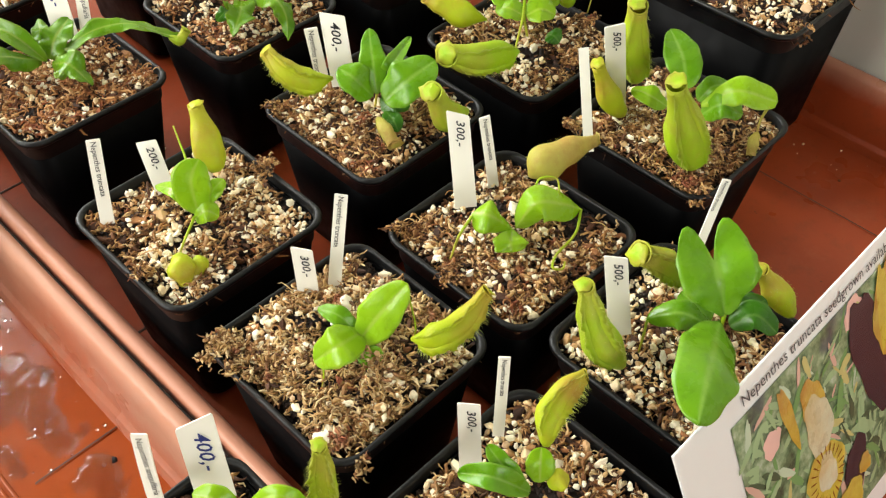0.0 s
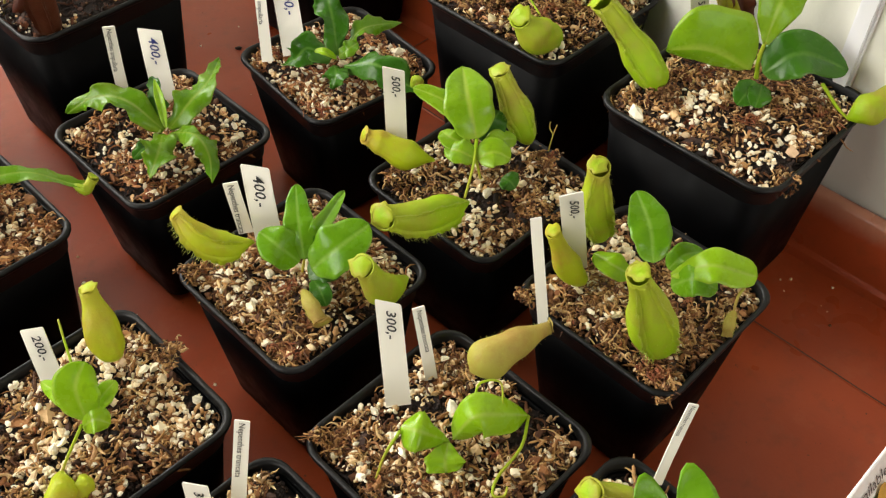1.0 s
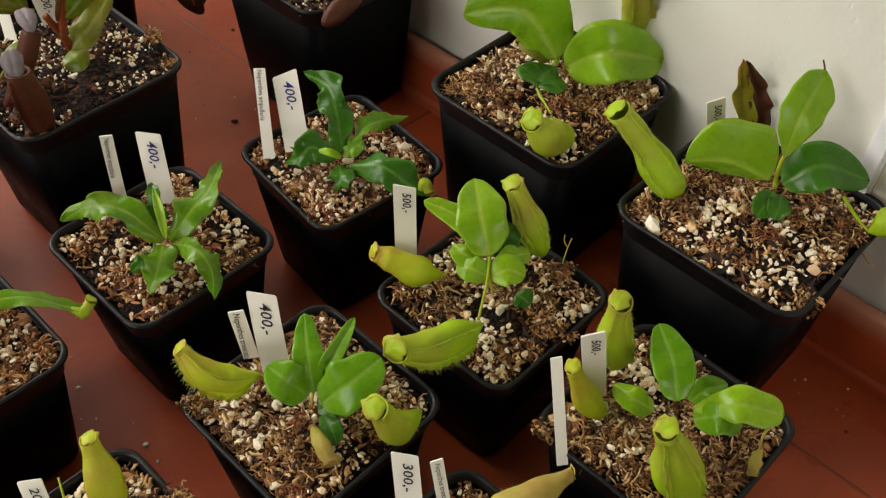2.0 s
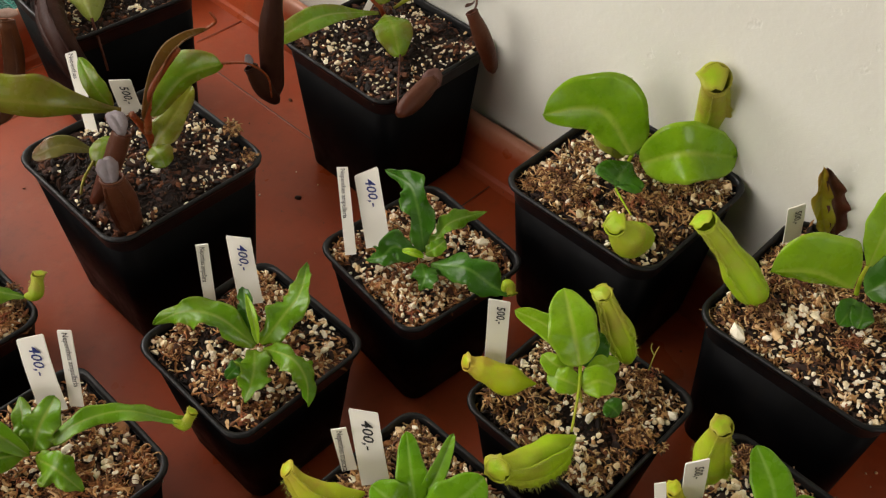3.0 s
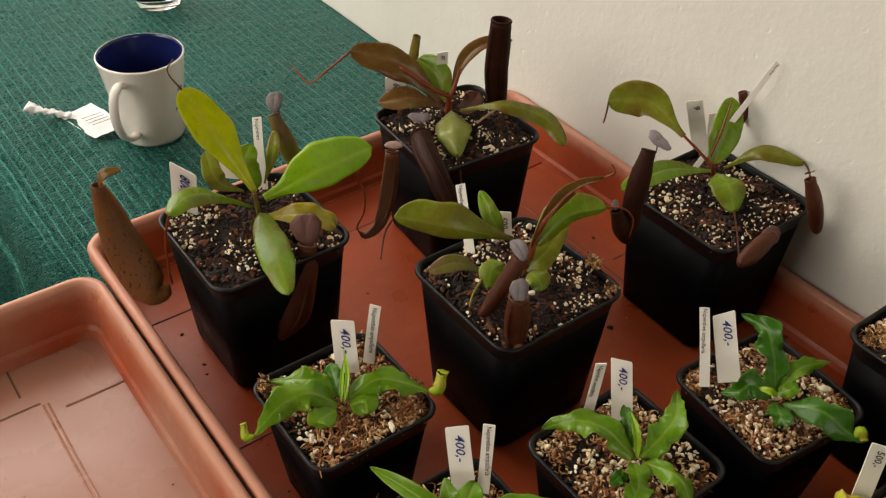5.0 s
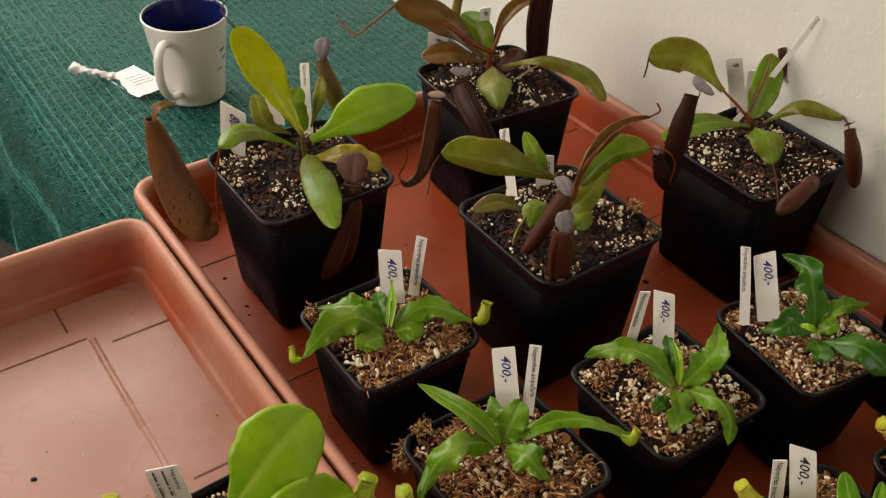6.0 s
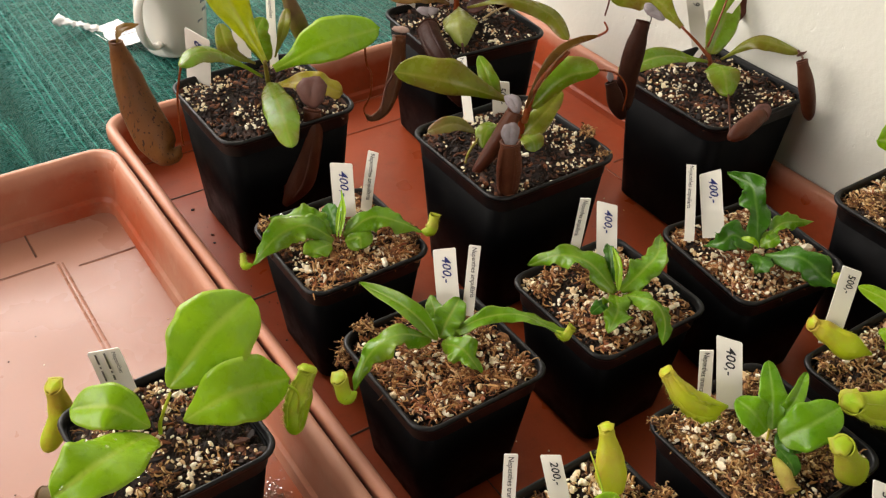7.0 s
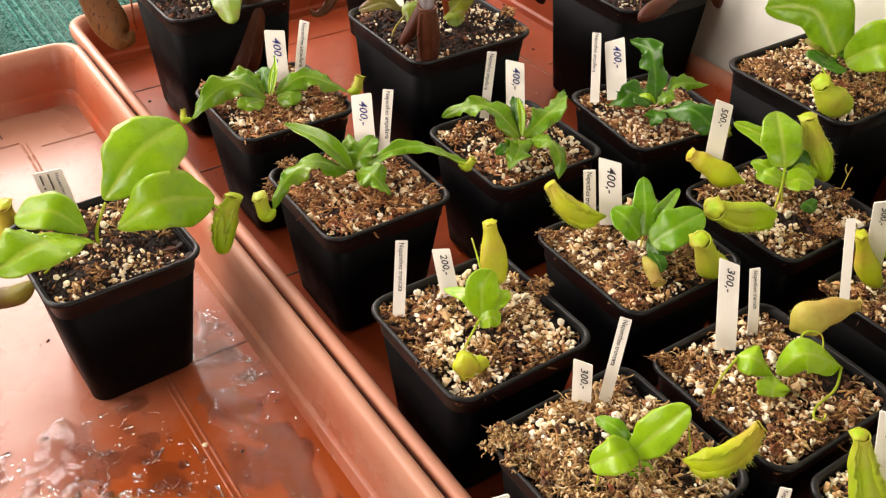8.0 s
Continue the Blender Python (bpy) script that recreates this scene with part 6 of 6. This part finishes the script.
plant_label((132.7, 589.2, 127), (132, 581.1, 95), 9.3, "500,-", INK)
plant_label((197.4, 581.5, 131), (188, 580.6, 98), 3.8, "Nepenthes truncata", INK)
plant_label((48.9, 588.2, 115), (44.6, 582.6, 94), 8.4, "300,-", INK)
plant_label((66.7, 588, 126), (61.6, 583.6, 95), 4.4, "Nepenthes truncata", INK)
plant_label((-24.5, 651.2, 115), (-29.3, 639.6, 90), 13.8, "400,-", BLUE)
plant_label((-41.4, 658.3, 118), (-46.6, 649.6, 90), 5.8, "Nepenthes ampullaria", INK)
plant_label((247.2, 790.6, 141), (246, 788.2, 97), 10.6, "500,-", INK)
plant_label((84.7, 939, 123), (78.4, 923.3, 97), 13.2, "400,-", BLUE)
plant_label((96.7, 926, 129), (88, 917.1, 97), 6.8, "Nepenthes ampullaria", INK)
plant_label((193.6, 922.8, 124), (187.3, 910.8, 97), 12.5, "400,-", BLUE)
plant_label((170.1, 918.1, 139), (169.3, 920.5, 97), 6.1, "Nepenthes ampullaria", INK)
plant_label((277.9, 917.1, 121), (265.3, 895.8, 96), 13.9, "400,-", BLUE)
plant_label((267, 924.5, 126), (250.9, 902.3, 95), 6.3, "Nepenthes ampullaria", INK)
plant_label((420.8, 845, 152), (432.4, 852.4, 120), 2.6, "", INK)
plant_label((406.2, 724.5, 142), (415.5, 723.1, 112), 10.6, "500,-", INK)
plant_label((76, 1043, 126), (72.9, 1034.6, 100), 14.7, "400,-", BLUE)
plant_label((98.1, 1040, 129), (89.7, 1034.7, 98), 7.1, "Nepenthes ampullaria", INK)
plant_label((206.8, 1098.5, 142), (193.6, 1068.2, 110), 6.8, "Nepenthes", INK)
plant_label((216.3, 1063.3, 136), (219.1, 1063.6, 112), 12.5, "500,-", INK)
plant_label((415.8, 1074.1, 152), (423.5, 1064.7, 112), 12.8, "9", INK)
plant_label((424.6, 1061.1, 144), (429.2, 1059.8, 114), 5.5, "", INK)
plant_label((432.9, 1022.6, 203), (395.8, 1047.8, 108), 4.3, "Nepenthes", INK)
plant_label((52.3, 1209.7, 152), (53.6, 1223.2, 112), 20.7, "800,-", BLUE)
plant_label((122.4, 1235.2, 156), (113.8, 1218.1, 112), 7.1, "Nepenthes", INK)
plant_label((92.4, 1230, 154), (95.8, 1236.4, 118), 13.1, "", INK)
plant_label((251.8, 1245.3, 144), (259.3, 1257.3, 112), 16.8, "60", INK)
plant_label((284.2, 1225.4, 166), (294.9, 1240.8, 116), 8.7, "80", INK)
plant_label((-101.5, 974.9, 110), (-98.4, 969.1, 80), 16.8, "LINES", INK)

# ---- printed card leaning on a pot ----
CARDWHITE = material("glossy_white_card", (0.85, 0.84, 0.83), 0.30)
GREYINK = material("dark_grey_print", (0.05, 0.05, 0.055), 0.4)


def make_print():
    m = material("printed_foliage", (0.1, 0.15, 0.08), 0.25)
    n = Nodes(m)
    c = n.ramp(n.noise(75, 6, 0.65), ((0.30, (0.03, 0.04, 0.03)), (0.45, (0.12, 0.19, 0.10)), (0.55, (0.26, 0.36, 0.20)), (0.70, (0.55, 0.62, 0.48))))
    c = n.mix(n.range(n.noise(28, 3), 0.60, 0.68, 0, 0.7), c, (0.07, 0.08, 0.11))
    n.colour(c)
    return m


PHOTO = make_print()
PRINT_AMBER = make_pitcher("printed_amber", (0.66, 0.42, 0.05), (0.74, 0.54, 0.16), (0.55, 0.22, 0.04), rough=0.25)
PRINT_CREAM = make_pitcher("printed_cream", (0.80, 0.74, 0.55), (0.74, 0.64, 0.36), (0.70, 0.48, 0.20), rough=0.25)
PRINT_PINK = material("printed_pink", (0.80, 0.50, 0.44), 0.25)
PRINT_GOLD = make_pitcher("printed_gold", (0.72, 0.54, 0.06), (0.80, 0.66, 0.16), (0.60, 0.36, 0.05), rough=0.25)
PRINT_RUST = material("printed_rust", (0.30, 0.09, 0.02), 0.25)
PRINT_DARK = material("printed_shadow", (0.035, 0.025, 0.035), 0.25)


def blot(name, mat, x, y, rx, ry, turn, z, parent):
    """A flat printed shape with an uneven outline."""
    ph = rng.uniform(0, 6.28)
    vs = [(x, y, z)]
    uv = [(0.5, 0.5)]
    for i in range(28):
        a = 2 * math.pi * i / 28
        r = 1 + 0.10 * math.sin(3 * a + ph) + 0.06 * math.sin(7 * a + 2 * ph)
        px, py = rx * r * math.cos(a), ry * r * math.sin(a)
        c, s = math.cos(radians(turn)), math.sin(radians(turn))
        vs.append((x + c * px - s * py, y + s * px + c * py, z))
        uv.append((0.5 + 0.5 * math.cos(a), 0.5 + 0.5 * math.sin(a)))
    fs = [(0, i + 1, (i + 1) % 28 + 1) for i in range(28)]
    return as_part(mesh_object(name, vs, fs, mat, uv, smooth=False), parent)


def picture_card():
    root = tagged(new("picture_card"), "white printed plant card with a colour picture, leaning on a pot", "card")
    w, h = 0.215, 0.126
    down = Vector((0, -0.058, -0.112)).normalized()
    right = Vector((1, 0, 0))
    nrm = (right.cross(-down)).normalized()
    root.matrix_world = Matrix.Translation((0.0842, 0.5245, 0.1125)) @ Matrix((right, -down, nrm)).transposed().to_4x4()
    as_part(box("sheet", (0, -h, -0.0012), (w, 0, 0.0), CARDWHITE, 0.0003), root)
    as_part(box("picture", (0.031, -h + 0.012, 0.0002), (w - 0.01, -0.0125, 0.0004), PHOTO), root)
    t = as_part(text_mesh("title", "Nepenthes truncata seedgrown available", 0.0072, GREYINK), root)
    t.matrix_basis = Matrix.Translation((0.040, -0.0068, 0.0005))
    dark, amber, cream, gold = PRINT_DARK, PRINT_AMBER, PRINT_CREAM, PRINT_GOLD
    shapes = ((dark, 0.128, -0.045, 0.013, 0.032, 8), (dark, 0.104, -0.090, 0.009, 0.014, -20), (amber, 0.0645, -0.033, 0.0036, 0.017, 10),
              (amber, 0.081, -0.038, 0.0082, 0.012, 6), (cream, 0.0825, -0.051, 0.0098, 0.016, 4), (gold, 0.0815, -0.078, 0.0145, 0.0155, 0),
              (cream, 0.0825, -0.0765, 0.0072, 0.0095, 0), (amber, 0.146, -0.034, 0.012, 0.024, -12), (gold, 0.142, -0.030, 0.0045, 0.020, -8),
              (gold, 0.096, -0.104, 0.010, 0.010, 30), (amber, 0.110, -0.094, 0.005, 0.005, 0))
    for k, (mat, x, y, rx, ry, turn) in enumerate(shapes):
        blot("printed_shape", mat, x, y, rx, ry, turn, 0.00088 + 0.00003 * k, root)
    for k in range(22):
        a = 2 * math.pi * k / 22
        blot("printed_stripe", PRINT_RUST, 0.0818 + 0.0112 * math.cos(a), -0.0778 + 0.0125 * math.sin(a), 0.0026, 0.00035, math.degrees(a), 0.00125, root)
    tints = [material("printed_leaf", c, 0.25) for c in ((0.18, 0.34, 0.12), (0.34, 0.48, 0.26), (0.52, 0.62, 0.46), (0.07, 0.11, 0.06), (0.55, 0.50, 0.20), (0.66, 0.42, 0.34))]
    for k in range(420):
        x, y = rng.uniform(0.036, w - 0.016), rng.uniform(-h + 0.018, -0.019)
        blot("printed_leaf", tints[int(rng.integers(0, 6)) if k % 3 else 1], x, y, rng.uniform(0.0025, 0.009), rng.uniform(0.0006, 0.0022), rng.uniform(0, 180), 0.00045 + 0.0000008 * k, root)
    for x, y, r in ((0.052, -0.036, 0.007), (0.120, -0.019, 0.008), (0.060, -0.098, 0.006)):
        blot("printed_shape", PRINT_PINK, x, y, r, r * 0.8, 20, 0.0007, root)


picture_card()

# ---- mug, glass and paper on the cloth ----
CHINA = material("white_glazed_china", (0.80, 0.77, 0.70), 0.18)
NAVY = material("navy_glaze", (0.008, 0.014, 0.085), 0.15)
GLASS = material("clear_glass", (0.95, 0.97, 0.96), 0.03)
GLASS.node_tree.nodes["Principled BSDF"].inputs["Transmission Weight"].default_value = 1.0
WATER = material("water", (1, 1, 1), 0.02)
WATER.node_tree.nodes["Principled BSDF"].inputs["Transmission Weight"].default_value = 1.0
WATER.node_tree.nodes["Principled BSDF"].inputs["IOR"].default_value = 1.33


def lathe(name, profile, mat, seg=40, first=True, last=True):
    loops = [[(r * math.cos(2 * math.pi * i / seg), r * math.sin(2 * math.pi * i / seg), z) for i in range(seg)] for r, z in profile]
    v, f = skin(loops, first, last)
    return mesh_object(name, v, f, mat)


def mug():
    root = tagged(new("mug"), "white tapered china mug with navy-blue inside", "mug")
    root.matrix_world = pose(0.135, 1.517, TABLE_Z - 0.001) @ Matrix.Scale(0.955, 4)
    as_part(lathe("body", ((0.030, 0.0), (0.0325, 0.001), (0.0335, 0.004), (0.0375, 0.045), (0.0440, 0.0905), (0.0446, 0.0922), (0.0440, 0.0932), (0.0430, 0.0934)), CHINA, last=False), root)
    as_part(lathe("inside", ((0.0430, 0.0933), (0.0419, 0.0925), (0.0412, 0.0900), (0.0350, 0.045), (0.030, 0.008), (0.025, 0.006)), NAVY, first=False), root, "navy-blue glazed inside")
    loops = []
    pts = [(0.0385, 0.076), (0.0510, 0.082), (0.0640, 0.074), (0.0680, 0.052), (0.0600, 0.030), (0.0460, 0.019), (0.0340, 0.017)]
    line, tan = smooth_line([(x * 1000, 0, z * 1000) for x, z in pts], 30)
    for p, t in zip(line, tan):
        side = Vector((0, 1, 0))
        up = side.cross(t)
        loops.append([p + side * 0.0050 * math.cos(a) + up * 0.0034 * math.sin(a) for a in (2 * math.pi * i / 12 for i in range(12))])
    v, f = skin(loops, True, True)
    handle = as_part(mesh_object("handle", v, f, CHINA), root)
    handle.matrix_basis = pose(0, 0, 0, 0, 0, 222)
    for a, z in ((-52, 0.058), (-46, 0.047), (-58, 0.036)):
        b = as_part(box("printed_mark", (0.0, -0.004, 0.0), (0.0006, 0.004, 0.0035), material("printed_blue", (0.13, 0.15, 0.20), 0.3)), root)
        b.matrix_basis = pose(0, 0, z, 0, 0, a) @ Matrix.Translation((0.0372 + (z - 0.045) * 0.15, 0, 0)) @ pose(0, 0, 0, 0, 8, 0)


mug()
tumbler = tagged(new("glass_tumbler"), "clear drinking glass standing on the green cloth", "glass")
tumbler.matrix_world = pose(0.262, 1.800, TABLE_Z - 0.001)
as_part(lathe("tumbler_wall", ((0.026, 0.0), (0.0285, 0.002), (0.031, 0.05), (0.034, 0.11), (0.0325, 0.11), (0.0295, 0.05), (0.0265, 0.009), (0.01, 0.008)), GLASS), tumbler)
PAPER = material("white_paper", (0.80, 0.79, 0.78), 0.8)


def paper_note():
    """A crumpled slip of paper with a twisted tail."""
    root = tagged(new("paper_slip"), "crumpled white paper slip with a twisted end on the cloth", "paper")
    root.matrix_world = pose(0.086, 1.556, TABLE_Z + 0.0048, 0, 5, 14)
    n = 14
    vs, fs = [], []
    for j in range(n + 1):
        for i in range(n + 1):
            x, y = (i / n - 0.5) * 0.038, (j / n - 0.5) * 0.062
            vs.append((x, y, 0.002 + 0.004 * abs(noise.noise((x * 60, y * 60, 5))) + 0.003 * (i / n) ** 2))
    fs = [(j * (n + 1) + i, j * (n + 1) + i + 1, (j + 1) * (n + 1) + i + 1, (j + 1) * (n + 1) + i) for j in range(n) for i in range(n)]
    sheet = mesh_object("sheet", vs + [(x, y, z - 0.0003) for x, y, z in vs], fs + [tuple(reversed([(n + 1) ** 2 + q for q in f])) for f in fs], PAPER)
    as_part(sheet, root)
    loops = []
    line, tan = smooth_line([(-12, 20, 5), (-22, 34, 7), (-30, 44, 8), (-38, 56, 9)], 22)
    for k, (p, t) in enumerate(zip(line, tan)):
        r = 0.0038 + 0.0045 * max(0, k / 22 - 0.7) / 0.3 + 0.001 * math.sin(k * 1.7)
        s = t.cross(Vector((0, 0, 1))).normalized()
        u = s.cross(t)
        loops.append([p + (s * math.cos(a + k * 0.3) + u * 0.7 * math.sin(a + k * 0.3)) * r * (1 + 0.25 * math.sin(3 * a)) for a in (2 * math.pi * i / 10 for i in range(10))])
    v, f = skin(loops, True, True)
    as_part(mesh_object("twisted_end", v, f, PAPER), root)
    for k in range(4):
        as_part(bar("writing", (-0.012, 0), (0.010, 0.0012), GREYINK), root).matrix_basis = Matrix.Translation((0.002, -0.016 + 0.006 * k, 0.0078))


paper_note()

# ---- water and crumbs in the trays ----


def water_film(name, x0, x1, y0, y1, seed, cut):
    """Shallow puddle with an uneven shore, as one low-domed sheet."""
    step = 0.0011
    nx, ny = int((x1 - x0) / step), int((y1 - y0) / step)
    field = {}
    for j in range(ny + 1):
        for i in range(nx + 1):
            x, y = x0 + i * step, y0 + j * step
            edge = min(i, nx - i, j, ny - j) * step / 0.02
            q = noise.fractal((x * 38 + seed, y * 38, seed), 1.0, 2.0, 4) - cut - max(0, 1 - edge) * 0.8
            field[i, j] = q
    vs, fs, idx = [], [], {}

    def vert(i, j):
        if (i, j) not in idx:
            idx[i, j] = len(vs)
            q = max(field[i, j], 0)
            x, y = x0 + i * step, y0 + j * step
            vs.append((x, y, 0.00012 - WET_DROP + 0.00045 * min(q * 2.5, 1) ** 0.5 + 0.00008 * noise.noise((x * 300, y * 300, 1)) * (q > 0)))
        return idx[i, j]

    for j in range(ny):
        for i in range(nx):
            if max(field[i, j], field[i + 1, j], field[i, j + 1], field[i + 1, j + 1]) > 0:
                fs.append((vert(i, j), vert(i + 1, j), vert(i + 1, j + 1), vert(i, j + 1)))
    return tagged(mesh_object(name, vs, fs, WATER), "shallow spilt water lying on the tray floor", "water", kind="stuff")


water_film("water_puddle", -0.205, -0.085, 0.700, 0.905, 3.0, 0.02)
water_film("water_puddle", -0.082, -0.0245, 0.700, 0.985, 9.0, -0.12)


def drops(name, spots, mat, flat, label, cat, size=1.0):
    where = np.array(spots)
    sizes = 0.001 * size * np.exp(rng.normal(-0.1, 0.6, (len(where), 1))) * np.array([[1.0, 1.0, flat]]) * rng.uniform(0.7, 1.4, (len(where), 3))
    return tagged(scatter(name, where, sizes, mat, 0.05, True), label, cat, kind="stuff")


def dew(blade, n, size):
    """Small water drops resting on a leaf's upper face."""
    me = blade.data
    picks = rng.integers(60, len(me.vertices) // 2 - 40, n)
    where = np.array([me.vertices[int(k)].co + me.vertices[int(k)].normal * 0.0001 for k in picks]) + rng.normal(0, 0.0004, (n, 3)) * np.array([[1, 1, 0.1]])
    sizes = 0.001 * size * np.exp(rng.normal(0, 0.35, (n, 1))) * np.array([[1.0, 1.0, 0.6]])
    o = tagged(scatter("dew_drops", where, sizes, WATER, 0.3, True), "small clear water drops lying on a glossy leaf", "water", kind="stuff")
    o.matrix_world = blade.parent.matrix_world
    return o


def cloud(n, cx, cy, sx, sy, z=0.0004):
    return [(cx + a * sx, cy + b * sy, z - (WET_DROP if cx + a * sx < -0.0072 else 0)) for a, b in np.clip(rng.normal(0, 0.5, (n, 2)), -1, 1) if n < 100 or noise.noise(((cx + a * sx) * 75, (cy + b * sy) * 75, 2)) > -0.04]


for blade, n in wet_leaves:
    dew(blade, n, 0.55)
drops("water_drops", cloud(2600, -0.140, 0.815, 0.055, 0.075) + cloud(420, -0.036, 0.90, 0.011, 0.075) + cloud(160, -0.055, 0.80, 0.035, 0.08) + cloud(90, -0.10, 0.66, 0.05, 0.06), WATER, 0.42, "scattered water drops on the tray floor", "water", 0.62)
crumb_spots = cloud(16, -0.12, 1.08, 0.10, 0.16) + cloud(14, -0.10, 0.80, 0.08, 0.12) + cloud(14, 0.40, 0.66, 0.02, 0.10) + cloud(26, 0.26, 1.10, 0.12, 0.14) + cloud(14, 0.03, 1.10, 0.008, 0.14)
drops("soil_crumbs", crumb_spots, DARKBARK, 0.5, "scattered dark soil crumbs on the tray floors", "crumbs", 0.75)
drops("perlite_crumbs", cloud(16, 0.40, 0.63, 0.02, 0.06) + cloud(14, 0.25, 1.10, 0.12, 0.12) + cloud(10, -0.1, 0.95, 0.07, 0.2) + cloud(12, 0.11, 0.83, 0.012, 0.12), PERLITE, 0.8, "fallen perlite grains on the tray floors", "crumbs", 0.75)

# ---- cable duct on the wall ----
DUCT = material("white_duct_plastic", (0.80, 0.80, 0.82), 0.35)


def cable_duct(y0, y1):
    """Square plastic trunking with a snap-on cover, running up the wall."""
    root = tagged(new("cable_duct"), "white plastic cable duct running up the plastered wall", "cable duct")
    as_part(box("duct_base", (WALL_X - 0.0040, y0, 0.052), (WALL_X + 0.0006, y1, 1.849), DUCT, 0.0008), root)
    as_part(box("duct_cover", (WALL_X - 0.0052, y0 + 0.0010, 0.053), (WALL_X - 0.0038, y1 - 0.0012, 1.848), DUCT, 0.0005), root)
    return root


cable_duct(0.6433, 0.6537)
